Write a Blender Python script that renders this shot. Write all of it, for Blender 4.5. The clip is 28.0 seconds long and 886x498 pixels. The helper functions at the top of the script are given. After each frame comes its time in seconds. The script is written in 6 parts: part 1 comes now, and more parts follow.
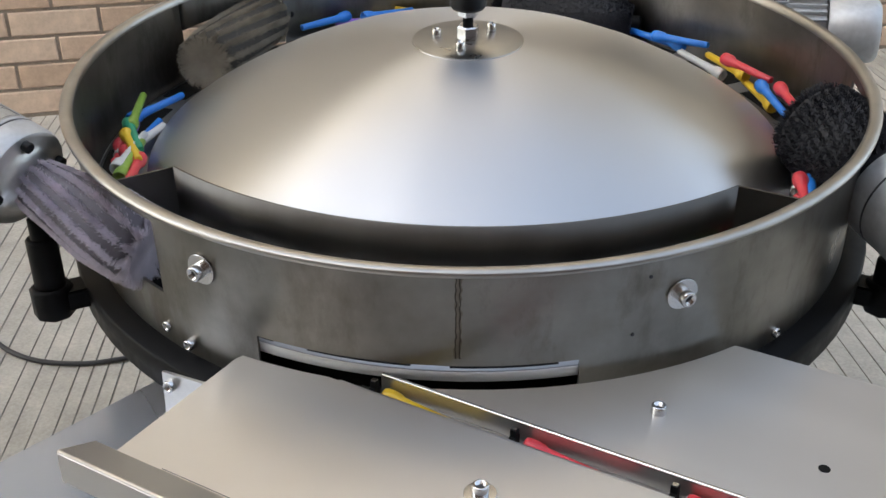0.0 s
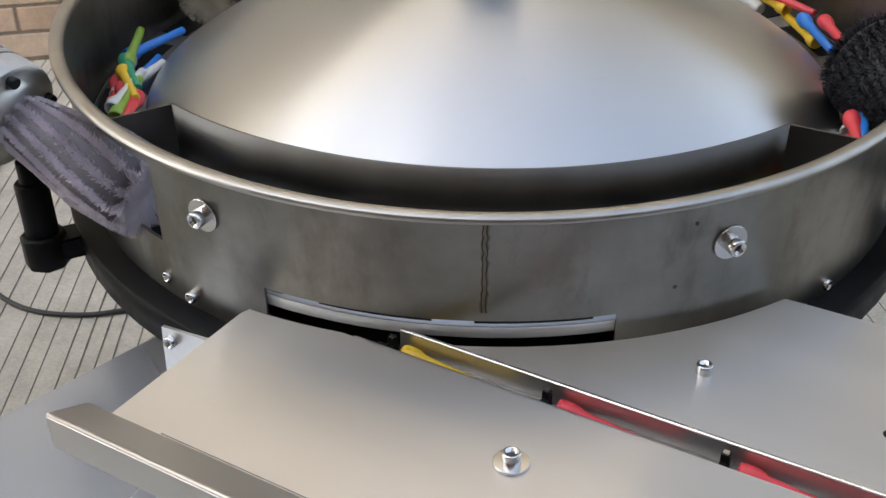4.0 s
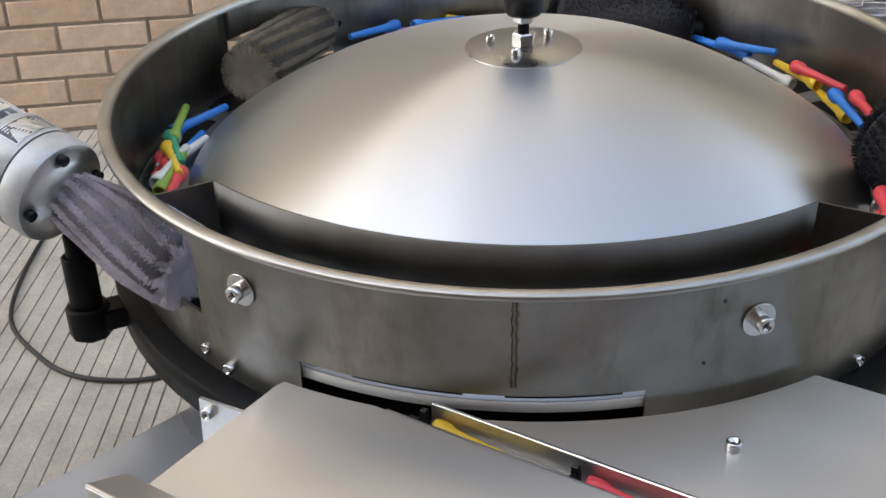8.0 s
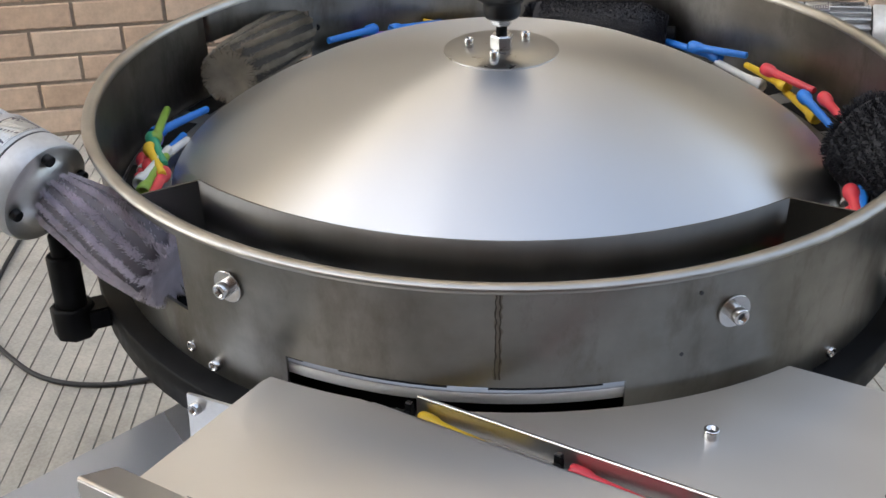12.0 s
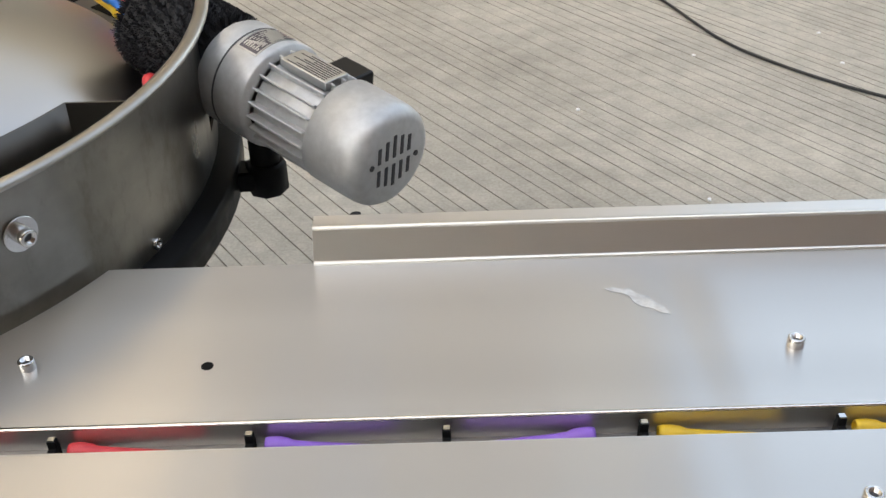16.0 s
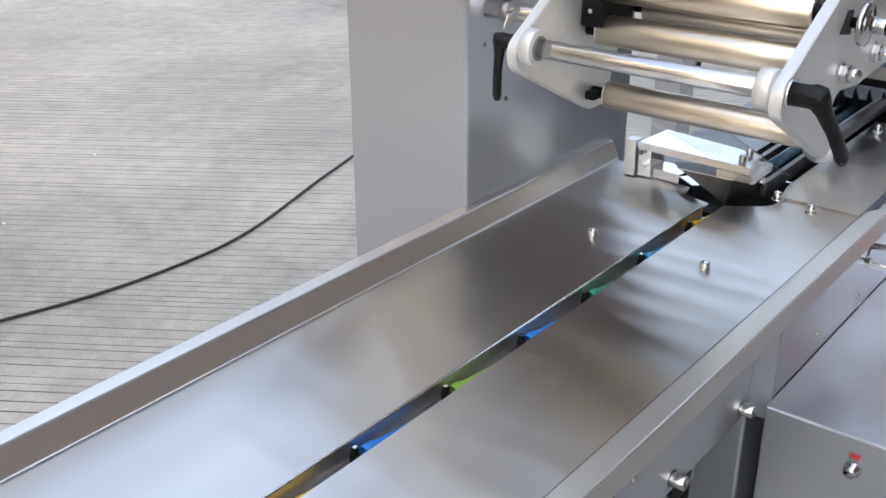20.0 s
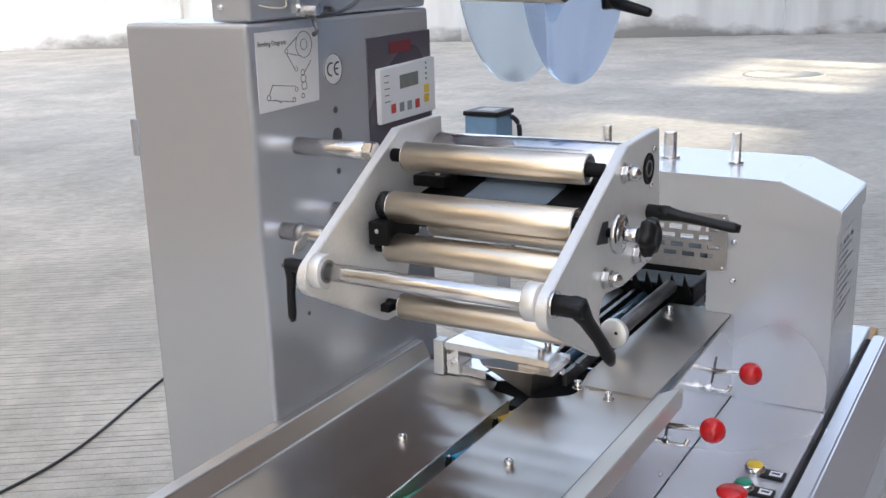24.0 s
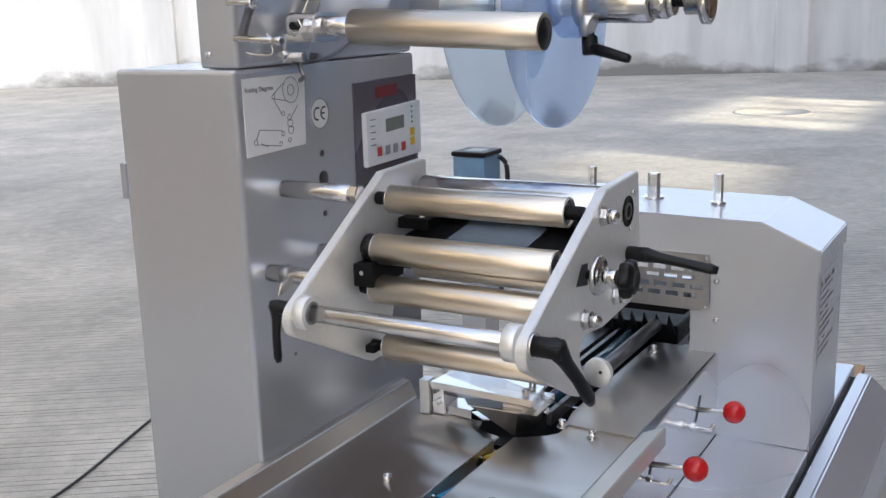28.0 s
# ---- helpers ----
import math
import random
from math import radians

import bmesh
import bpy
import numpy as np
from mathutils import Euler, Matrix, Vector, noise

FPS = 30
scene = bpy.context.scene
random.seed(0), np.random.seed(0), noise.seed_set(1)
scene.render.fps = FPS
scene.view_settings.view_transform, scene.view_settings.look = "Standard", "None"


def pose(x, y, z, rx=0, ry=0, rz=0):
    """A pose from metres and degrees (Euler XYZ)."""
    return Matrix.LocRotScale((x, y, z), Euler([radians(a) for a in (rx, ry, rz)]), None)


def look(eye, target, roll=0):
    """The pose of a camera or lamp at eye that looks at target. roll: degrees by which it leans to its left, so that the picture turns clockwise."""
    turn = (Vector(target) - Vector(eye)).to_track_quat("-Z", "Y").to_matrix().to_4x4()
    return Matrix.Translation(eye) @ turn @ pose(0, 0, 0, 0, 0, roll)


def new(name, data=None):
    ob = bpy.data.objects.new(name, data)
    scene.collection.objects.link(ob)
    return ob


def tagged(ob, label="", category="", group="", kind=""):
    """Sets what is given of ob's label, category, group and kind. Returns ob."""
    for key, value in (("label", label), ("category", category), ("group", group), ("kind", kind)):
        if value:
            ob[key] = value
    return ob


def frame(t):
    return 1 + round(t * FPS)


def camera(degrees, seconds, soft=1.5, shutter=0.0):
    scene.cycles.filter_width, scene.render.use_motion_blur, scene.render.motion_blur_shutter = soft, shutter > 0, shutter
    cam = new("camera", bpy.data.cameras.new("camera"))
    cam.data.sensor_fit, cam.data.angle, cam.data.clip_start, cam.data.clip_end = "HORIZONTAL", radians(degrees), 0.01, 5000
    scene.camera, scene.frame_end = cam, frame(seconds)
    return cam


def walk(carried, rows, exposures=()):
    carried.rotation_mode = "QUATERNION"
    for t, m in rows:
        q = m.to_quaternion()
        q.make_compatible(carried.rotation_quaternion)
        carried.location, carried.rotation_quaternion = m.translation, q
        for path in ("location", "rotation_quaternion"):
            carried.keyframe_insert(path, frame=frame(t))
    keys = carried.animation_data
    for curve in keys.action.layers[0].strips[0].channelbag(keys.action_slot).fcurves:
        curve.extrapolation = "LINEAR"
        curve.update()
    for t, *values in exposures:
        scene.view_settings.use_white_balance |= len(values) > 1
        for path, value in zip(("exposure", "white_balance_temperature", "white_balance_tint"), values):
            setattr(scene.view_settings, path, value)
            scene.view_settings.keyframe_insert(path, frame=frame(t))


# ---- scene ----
cam = camera(46.02, 28.0)
PATH = [
    (0, (0.2847, 0.2963, 1.1232), (-0.5805, 1.8217, 0.1616), 0.08),
    (0.5, (0.2828, 0.2936, 1.1212), (-0.5808, 1.8196, 0.1592), 0.20),
    (1, (0.2820, 0.2926, 1.1208), (-0.5814, 1.8169, 0.1559), 0.23),
    (1.5, (0.2827, 0.2934, 1.1186), (-0.5853, 1.8163, 0.1557), 0.29),
    (2, (0.2776, 0.3004, 1.1148), (-0.5854, 1.8233, 0.1473), 0.42),
    (2.5, (0.2675, 0.3151, 1.1041), (-0.5974, 1.8296, 0.1253), 0.25),
    (3, (0.2593, 0.3307, 1.0935), (-0.6065, 1.8279, 0.0892), -0.07),
    (3.5, (0.2443, 0.3453, 1.0820), (-0.6120, 1.8252, 0.0442), -0.17),
    (5.5, (0.2378, 0.3495, 1.0828), (-0.6153, 1.8219, 0.0319), -0.09),
    (6, (0.2352, 0.3508, 1.0835), (-0.6169, 1.8235, 0.0322), -0.00),
    (6.5, (0.2345, 0.3486, 1.0861), (-0.6248, 1.8197, 0.0387), -0.13),
    (7, (0.2372, 0.3449, 1.0919), (-0.6530, 1.8216, 0.0786), -0.52),
    (7.5, (0.2432, 0.3435, 1.0967), (-0.6879, 1.8230, 0.1251), -0.94),
    (8, (0.2525, 0.3423, 1.0991), (-0.6982, 1.8305, 0.1603), -1.16),
    (8.5, (0.2493, 0.3332, 1.0976), (-0.6969, 1.8453, 0.1931), -0.78),
    (9, (0.2507, 0.3313, 1.0976), (-0.6953, 1.8462, 0.1974), -0.67),
    (9.5, (0.2521, 0.3256, 1.1014), (-0.6879, 1.8445, 0.2017), -0.66),
    (10, (0.2559, 0.3266, 1.1015), (-0.6838, 1.8450, 0.2008), -0.67),
    (10.5, (0.2551, 0.3245, 1.1051), (-0.6793, 1.8423, 0.1978), -0.73),
    (11, (0.2570, 0.3231, 1.1059), (-0.6785, 1.8366, 0.1925), -0.94),
    (11.5, (0.2545, 0.3191, 1.1036), (-0.6662, 1.8370, 0.1824), -0.76),
    (13.5, (0.2699, 0.3357, 1.0899), (-0.4716, 1.9024, 0.0921), -0.73),
    (14, (0.2855, 0.3611, 1.0924), (-0.3135, 1.9491, 0.0344), -0.45),
    (14.5, (0.3024, 0.3723, 1.0875), (-0.1901, 1.9830, 0.0090), -0.99),
    (15, (0.3282, 0.3743, 1.0744), (-0.0226, 2.0237, -0.0009), -1.97),
    (15.5, (0.3667, 0.3734, 1.0768), (0.2173, 2.0479, -0.0065), -1.31),
    (16, (0.4091, 0.3747, 1.0787), (0.4062, 2.0554, -0.0054), -1.78),
    (16.5, (0.4641, 0.3815, 1.0743), (0.6736, 2.0459, -0.0146), -1.93),
    (17, (0.5176, 0.3805, 1.0890), (1.0059, 1.9892, 0.0055), -0.52),
    (17.5, (0.5705, 0.3922, 1.0918), (1.2869, 1.9167, 0.0135), -0.33),
    (18, (0.6022, 0.3877, 1.1072), (1.5072, 1.8502, 0.0865), 0.06),
    (18.5, (0.6386, 0.3807, 1.1192), (1.7091, 1.7641, 0.1496), 0.96),
    (19, (0.7095, 0.3708, 1.1351), (1.9478, 1.6501, 0.2240), -0.01),
    (19.5, (0.7483, 0.3532, 1.1527), (2.1034, 1.5494, 0.2968), -0.00),
    (20, (0.7727, 0.3408, 1.1586), (2.1872, 1.4812, 0.3229), -0.26),
    (20.5, (0.7903, 0.3223, 1.1659), (2.2538, 1.4207, 0.3586), -0.48),
    (21, (0.7996, 0.3056, 1.1797), (2.3283, 1.3576, 0.4339), -1.02),
    (21.5, (0.8043, 0.2951, 1.1926), (2.3904, 1.2942, 0.4954), -1.21),
    (22, (0.8077, 0.2896, 1.2009), (2.4239, 1.2675, 0.5439), -1.36),
    (22.5, (0.8066, 0.2838, 1.2065), (2.4425, 1.2604, 0.5983), -1.42),
    (24.5, (0.7905, 0.2611, 1.2218), (2.4637, 1.2388, 0.7271), -1.63),
    (25, (0.7873, 0.2544, 1.2277), (2.4745, 1.2274, 0.7729), -1.52),
    (25.5, (0.7798, 0.2460, 1.2303), (2.4741, 1.2177, 0.7996), -1.63),
    (26, (0.7777, 0.2399, 1.2330), (2.4695, 1.2176, 0.8067), -1.70),
    (26.5, (0.7782, 0.2387, 1.2320), (2.4720, 1.2123, 0.8043), -1.59),
    (27, (0.7799, 0.2383, 1.2338), (2.4710, 1.2141, 0.8002), -1.74),
    (27.5, (0.7819, 0.2394, 1.2319), (2.4704, 1.2163, 0.7907), -1.73),
    (28, (0.7840, 0.2455, 1.2286), (2.4681, 1.2222, 0.7704), -1.69),
]
walk(cam, [(t, look(eye, target, roll)) for t, eye, target, roll in PATH], [(0.0, 2.04, 6650, 6), (12.0, 2.05, 6600, 7), (14.5, 1.98, 6800, 6), (16.0, 2.16, 7200, 6), (17.0, 2.12, 7000, 7), (19.0, 2.08, 6500, 9), (21.0, 2.52, 6550, 9), (22.5, 2.40, 6600, 10), (25.0, 2.08, 6600, 10), (28.0, 1.98, 6550, 10)])

# ---- light ----
world = bpy.data.worlds.new("sky")
scene.world = world
world.use_nodes = True
wn = world.node_tree
sky = wn.nodes.new("ShaderNodeTexSky")
sky.sky_type, sky.sun_disc = "NISHITA", False
sky.sun_elevation, sky.sun_rotation = radians(35), radians(194)
sky.air_density, sky.dust_density, sky.ozone_density = 1.0, 4.0, 1.0
haze = wn.nodes.new("ShaderNodeHueSaturation")
haze.inputs["Saturation"].default_value = 0.69
wn.links.new(sky.outputs[0], haze.inputs["Color"])
wn.links.new(haze.outputs[0], wn.nodes["Background"].inputs[0])
wn.nodes["Background"].inputs[1].default_value = 0.15
sun = new("sun", bpy.data.lights.new("sun", "SUN"))
sun.data.energy, sun.data.angle, sun.data.color = 1.75, radians(2.5), (1.0, 0.91, 0.76)
sun.matrix_world = look((0, 0, 0), (0.2, 0.8, -0.577))


# ---- materials ----
def node_material(name):
    m = bpy.data.materials.new(name)
    m.use_nodes = True
    t = m.node_tree
    return m, t, t.nodes["Principled BSDF"]


def link(t, a, b):
    t.links.new(a, b)


def noise_node(t, scale, detail=4.0, stretch=(1, 1, 1), rough=0.55):
    co = t.nodes.new("ShaderNodeTexCoord")
    mp = t.nodes.new("ShaderNodeMapping")
    mp.inputs["Scale"].default_value = stretch
    n = t.nodes.new("ShaderNodeTexNoise")
    n.inputs["Scale"].default_value = scale
    n.inputs["Detail"].default_value = detail
    n.inputs["Roughness"].default_value = rough
    link(t, co.outputs["Object"], mp.inputs["Vector"])
    link(t, mp.outputs["Vector"], n.inputs["Vector"])
    return n.outputs["Fac"]


def ramp(t, fac, stops):
    r = t.nodes.new("ShaderNodeValToRGB")
    e = r.color_ramp.elements
    while len(e) < len(stops):
        e.new(0.5)
    for k, (pos, c) in enumerate(stops):
        e[k].position = pos
        e[k].color = (c, c, c, 1) if isinstance(c, (int, float)) else (*c, 1)
    link(t, fac, r.inputs["Fac"])
    return r.outputs["Color"]


def mixed(t, a, b, fac, mode="MULTIPLY"):
    n = t.nodes.new("ShaderNodeMix")
    n.data_type, n.blend_type = "RGBA", mode
    for sock, v in ((n.inputs[6], a), (n.inputs[7], b), (n.inputs[0], fac)):
        if isinstance(v, bpy.types.NodeSocket):
            link(t, v, sock)
        elif isinstance(v, (int, float)):
            sock.default_value = v
        else:
            sock.default_value = (*v, 1)
    return n.outputs[2]


def bump(t, p, height, strength, dist=0.001):
    b = t.nodes.new("ShaderNodeBump")
    b.inputs["Strength"].default_value = strength
    b.inputs["Distance"].default_value = dist
    link(t, height, b.inputs["Height"])
    link(t, b.outputs["Normal"], p.inputs["Normal"])


def surface(name, color, rough=0.5, metal=0.0, grain=60.0, stretch=(1, 1, 1), vary=0.12, rough_vary=0.1,
            relief=0.05, stain=0.0, stain_scale=4.0, stain_color=(0.3, 0.3, 0.3)):
    m, t, p = node_material(name)
    fine = noise_node(t, grain, 6.0, stretch)
    wide = noise_node(t, stain_scale, 5.0)
    c = mixed(t, color, ramp(t, fine, [(0.25, 1 - vary), (0.75, 1 + vary)]), 1.0)
    if stain:
        c = mixed(t, c, stain_color, ramp(t, wide, [(0.45, 0.0), (0.75, stain)]), "MIX")
    link(t, c, p.inputs["Base Color"])
    p.inputs["Metallic"].default_value = metal
    r = mixed(t, ramp(t, fine, [(0.2, max(0.02, rough - rough_vary)), (0.8, min(1, rough + rough_vary))]),
              ramp(t, wide, [(0.3, 0.85), (0.7, 1.12)]), 1.0)
    link(t, r, p.inputs["Roughness"])
    if relief:
        bump(t, p, fine, relief)
    return m


def sheet(name, color, rough, metal, scale, stretch, vary, rough_vary):
    """Clean sheet metal with only soft, slow changes of tone and gloss."""
    m, t, p = node_material(name)
    slow = noise_node(t, scale, 0.0, stretch, 0.4)
    link(t, mixed(t, color, ramp(t, slow, [(0.0, 1 - 2 * vary), (1.0, 1 + 2 * vary)]), 1.0), p.inputs["Base Color"])
    link(t, ramp(t, slow, [(0.0, rough - 2 * rough_vary), (1.0, rough + 2 * rough_vary)]), p.inputs["Roughness"])
    p.inputs["Metallic"].default_value = metal
    return m


TABLE_STEEL = sheet("brushed_table_steel", (0.64, 0.61, 0.57), 0.295, 1.0, 3.0, (0.35, 7, 1), 0.04, 0.0)


def brushed(m, amount, radial=False):
    """Brush marks spread reflections across their run."""
    t = m.node_tree
    p = t.nodes["Principled BSDF"]
    tg = t.nodes.new("ShaderNodeTangent")
    if radial:
        tg.direction_type, tg.axis = "RADIAL", "Z"
        p.inputs["Anisotropic Rotation"].default_value = 0.25
    else:
        tg.direction_type, tg.uv_map = "UV_MAP", "across_brushing"
    link(t, tg.outputs[0], p.inputs["Tangent"])
    p.inputs["Anisotropic"].default_value = amount
    return m


brushed(TABLE_STEEL, 1.0)
roll = TABLE_STEEL.node_tree
bump(roll, roll.nodes["Principled BSDF"], noise_node(roll, 7.0, 2.0, (1, 0.12, 1)), 1.0, 0.004)
BRUSHED = [TABLE_STEEL]
FLANGE_STEEL = sheet("folded_strip_steel", (0.70, 0.665, 0.62), 0.42, 1.0, 3.0, (0.35, 7, 1), 0.05, 0.0)
BRIGHT_STEEL = surface("bright_steel", (0.70, 0.69, 0.68), 0.2, 1.0, 80, (1, 1, 1), 0.05, 0.06, 0.01)
def weathered(name, base, dark, rust):
    """Handled bare steel: broad cloudy patches, brown stains and fine vertical streaks."""
    m, t, p = node_material(name)
    cloud, blot = noise_node(t, 6.0, 6.0, (1, 1, 0.7), 0.6), noise_node(t, 15.0, 7.0, (1, 1, 0.45), 0.68)
    fine = noise_node(t, 45.0, 5.0, (0.3, 0.3, 1))
    c = mixed(t, base, dark, ramp(t, cloud, [(0.35, 0.0), (0.68, 1.0)]), "MIX")
    c = mixed(t, c, rust, ramp(t, blot, [(0.5, 0.0), (0.7, 0.75)]), "MIX")
    c = mixed(t, c, ramp(t, fine, [(0.3, 0.93), (0.7, 1.06)]), 1.0)
    link(t, c, p.inputs["Base Color"])
    p.inputs["Metallic"].default_value = 1.0
    link(t, ramp(t, blot, [(0.3, 0.27), (0.7, 0.44)]), p.inputs["Roughness"])
    bump(t, p, blot, 0.02)
    return m


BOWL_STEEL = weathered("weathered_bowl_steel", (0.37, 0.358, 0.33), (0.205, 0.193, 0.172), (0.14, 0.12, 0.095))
DOME_STEEL = sheet("spun_dome_steel", (0.62, 0.623, 0.63), 0.33, 1.0, 5.0, (1, 1, 1), 0.04, 0.0)
brushed(DOME_STEEL, 0.9, True)
# Same stained steel as the wall, darkened by the shade inside the bowl.
BOWL_SHADED = weathered("stained_shaded_bowl_steel", (0.28, 0.266, 0.24), (0.16, 0.149, 0.132), (0.115, 0.098, 0.077))
RIM_STEEL = surface("rubbed_rim_steel", (0.46, 0.44, 0.405), 0.36, 1.0, 25, (1, 1, 1), 0.14, 0.08, 0.02, 0.4, 9.0, (0.3, 0.28, 0.25))
# Base colour lowered to hold the shade and dark reflections of the pocket.
GUARD_STEEL = surface("shade_darkened_guard_steel", (0.14, 0.133, 0.122), 0.42, 1.0, 10, (3, 3, 1), 0.15, 0.08, 0.02)
RING_STEEL = surface('worn_ring_steel', (0.34, 0.342, 0.345), 0.4, 1.0, 40, (1, 1, 1), 0.12, 0.08, 0.03)
DARK_STEEL = surface("dark_scuffed_steel", (0.2, 0.2, 0.2), 0.4, 1.0, 40, (1, 1, 1), 0.2, 0.1, 0.03)
HUB_STEEL = surface("turned_hub_steel", (0.42, 0.415, 0.40), 0.3, 1.0, 40, (1, 1, 1), 0.08, 0.06, 0.02)
WELD = surface("weld_seam", (0.07, 0.06, 0.05), 0.6, 0.6, 180, (1, 1, 1), 0.4, 0.15, 0.3)
BEAD = surface("browned_weld_bead", (0.25, 0.225, 0.19), 0.45, 1.0, 150, (1, 1, 0.4), 0.3, 0.12, 0.15)
ROLLER_STEEL = surface("warm_roller_steel", (0.72, 0.645, 0.535), 0.33, 1.0, 30, (30, 1, 30), 0.06, 0.06, 0.01)
ALU = surface("satin_aluminium", (0.68, 0.68, 0.67), 0.36, 1.0, 160, (1, 1, 1), 0.05, 0.06, 0.02)
VENT = surface("dull_guard_plate", (0.42, 0.405, 0.395), 0.4, 0.9, 120, (1, 1, 1), 0.08, 0.06, 0.02)
PLATE_ALU = surface("milled_plate_aluminium", (0.82, 0.82, 0.8), 0.42, 0.55, 160, (1, 1, 1), 0.04, 0.06, 0.02)
CAST = surface("cast_grey_aluminium_paint", (0.55, 0.56, 0.57), 0.42, 0.4, 120, (1, 1, 1), 0.12, 0.08, 0.12, 0.25, 14.0, (0.3, 0.3, 0.3))
GREY_PAINT = sheet("silver_grey_paint", (0.585, 0.605, 0.65), 0.25, 0.6, 2.5, (1, 1, 0.6), 0.04, 0.03)
BLACK = surface("black_plastic", (0.007, 0.007, 0.008), 0.42, 0.0, 90, (1, 1, 1), 0.3, 0.1, 0.04)
BLACK.node_tree.nodes["Principled BSDF"].inputs["Specular IOR Level"].default_value = 0.3
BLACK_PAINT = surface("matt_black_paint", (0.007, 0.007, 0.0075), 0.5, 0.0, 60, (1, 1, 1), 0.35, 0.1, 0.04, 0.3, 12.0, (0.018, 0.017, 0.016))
BLACK_PAINT.node_tree.nodes["Principled BSDF"].inputs["Specular IOR Level"].default_value = 0.12
RUBBER = surface("cable_rubber", (0.022, 0.022, 0.024), 0.6, 0.0, 60)
RED = surface("red_ball_plastic", (0.62, 0.015, 0.018), 0.22, 0.0, 30, (1, 1, 1), 0.05, 0.05, 0.0)
WHITE = surface("white_print", (0.8, 0.81, 0.82), 0.4, 0.0, 40, (1, 1, 1), 0.03, 0.05, 0.0)
INK = surface("dark_ink", (0.05, 0.05, 0.055), 0.5)
SMEAR = surface("dried_residue", (0.62, 0.62, 0.62), 0.5, 0.15, 120, (1, 1, 1), 0.25, 0.1, 0.1, 0.7, 90.0, (0.48, 0.47, 0.45))
PANEL_DARK = sheet("dark_control_plate", (0.11, 0.10, 0.125), 0.28, 0.2, 4.0, (1, 1, 1), 0.06, 0.02)
LCD = surface("grey_display", (0.2, 0.22, 0.2), 0.2)
KEY_GREY = surface("grey_keys", (0.25, 0.27, 0.27), 0.4)
KEY_RED = surface("red_keys", (0.55, 0.05, 0.05), 0.4)
BADGE_RED = surface("dark_red_print", (0.17, 0.02, 0.025), 0.4)
KEY_YELLOW = surface("yellow_keys", (0.75, 0.5, 0.04), 0.4)
KEY_GREEN = surface("green_button", (0.02, 0.28, 0.16), 0.35)
OLIVE = surface("olive_strap", (0.14, 0.17, 0.07), 0.5)
CARDBOARD = surface("cardboard", (0.42, 0.27, 0.14), 0.8, 0.0, 40)
BLUE_BOX = surface("blue_housing", (0.17, 0.31, 0.47), 0.5, 0.0, 40)
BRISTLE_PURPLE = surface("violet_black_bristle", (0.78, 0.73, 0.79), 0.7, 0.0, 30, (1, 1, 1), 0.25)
# Darker bristle copies for the brush bodies: shade between tufts as colour.
BRISTLE_SHADE = surface("shaded_tan_bristle", (0.055, 0.047, 0.036), 0.8, 0.0, 30, (1, 1, 1), 0.3)
BRISTLE_PURPLE_SHADE = surface("shaded_violet_bristle", (0.13, 0.118, 0.135), 0.8, 0.0, 30, (1, 1, 1), 0.3)
BRISTLE_BLACK = surface("black_bristle", (0.014, 0.014, 0.018), 0.7, 0.0, 30, (1, 1, 1), 0.3)
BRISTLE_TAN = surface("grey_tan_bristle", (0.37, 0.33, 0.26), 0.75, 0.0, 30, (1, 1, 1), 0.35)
STICK = {k: surface(k + "_stick_plastic", c, 0.35, 0.0, 60, (1, 1, 1), 0.08, 0.05, 0.01) for k, c in {
    "red": (0.64, 0.045, 0.06), "blue": (0.02, 0.18, 0.6), "yellow": (0.72, 0.47, 0.03), "purple": (0.27, 0.13, 0.6),
    "green": (0.22, 0.36, 0.05), "white": (0.62, 0.62, 0.6), "teal": (0.02, 0.27, 0.14), "cyan": (0.02, 0.3, 0.55)}.items()}


def concrete(name, color, dirt):
    m, t, p = node_material(name)
    a, b, c = noise_node(t, 1.3, 6.0), noise_node(t, 14.0, 8.0, rough=0.7), noise_node(t, 160.0, 4.0)
    col = mixed(t, color, ramp(t, a, [(0.3, 0.74), (0.7, 1.15)]), 1.0)
    col = mixed(t, col, ramp(t, noise_node(t, 4.5, 6.0, (1, 1, 1), 0.7), [(0.36, 0.91), (0.5, 1.0), (0.66, 1.06)]), 1.0)
    col = mixed(t, col, ramp(t, b, [(0.3, 0.78), (0.7, 1.15)]), 1.0)
    col = mixed(t, col, dirt, ramp(t, noise_node(t, 0.55, 7.0, rough=0.65), [(0.5, 0.0), (0.68, 0.55)]), "MIX")
    col = mixed(t, col, ramp(t, c, [(0.3, 0.85), (0.75, 1.12)]), 1.0)
    link(t, col, p.inputs["Base Color"])
    p.inputs["Roughness"].default_value = 0.85
    bump(t, p, b, 0.2, 0.004)
    return m


CONCRETE = concrete("worn_concrete", (0.475, 0.448, 0.388), (0.36, 0.345, 0.31))
def groove_material():
    m, t, p = node_material("dirty_groove")
    gate = noise_node(t, 1.6, 5.0, (1, 1, 1), 0.6)
    col = mixed(t, (0.17, 0.157, 0.133), (0.33, 0.313, 0.277), ramp(t, gate, [(0.3, 0.0), (0.56, 1.0)]), "MIX")
    col = mixed(t, col, ramp(t, noise_node(t, 30.0, 4.0), [(0.3, 0.75), (0.7, 1.25)]), 1.0)
    link(t, col, p.inputs["Base Color"])
    p.inputs["Roughness"].default_value = 0.9
    return m


GROOVE = groove_material()
MORTAR = concrete("dark_mortar", (0.34, 0.285, 0.235), (0.27, 0.225, 0.185))


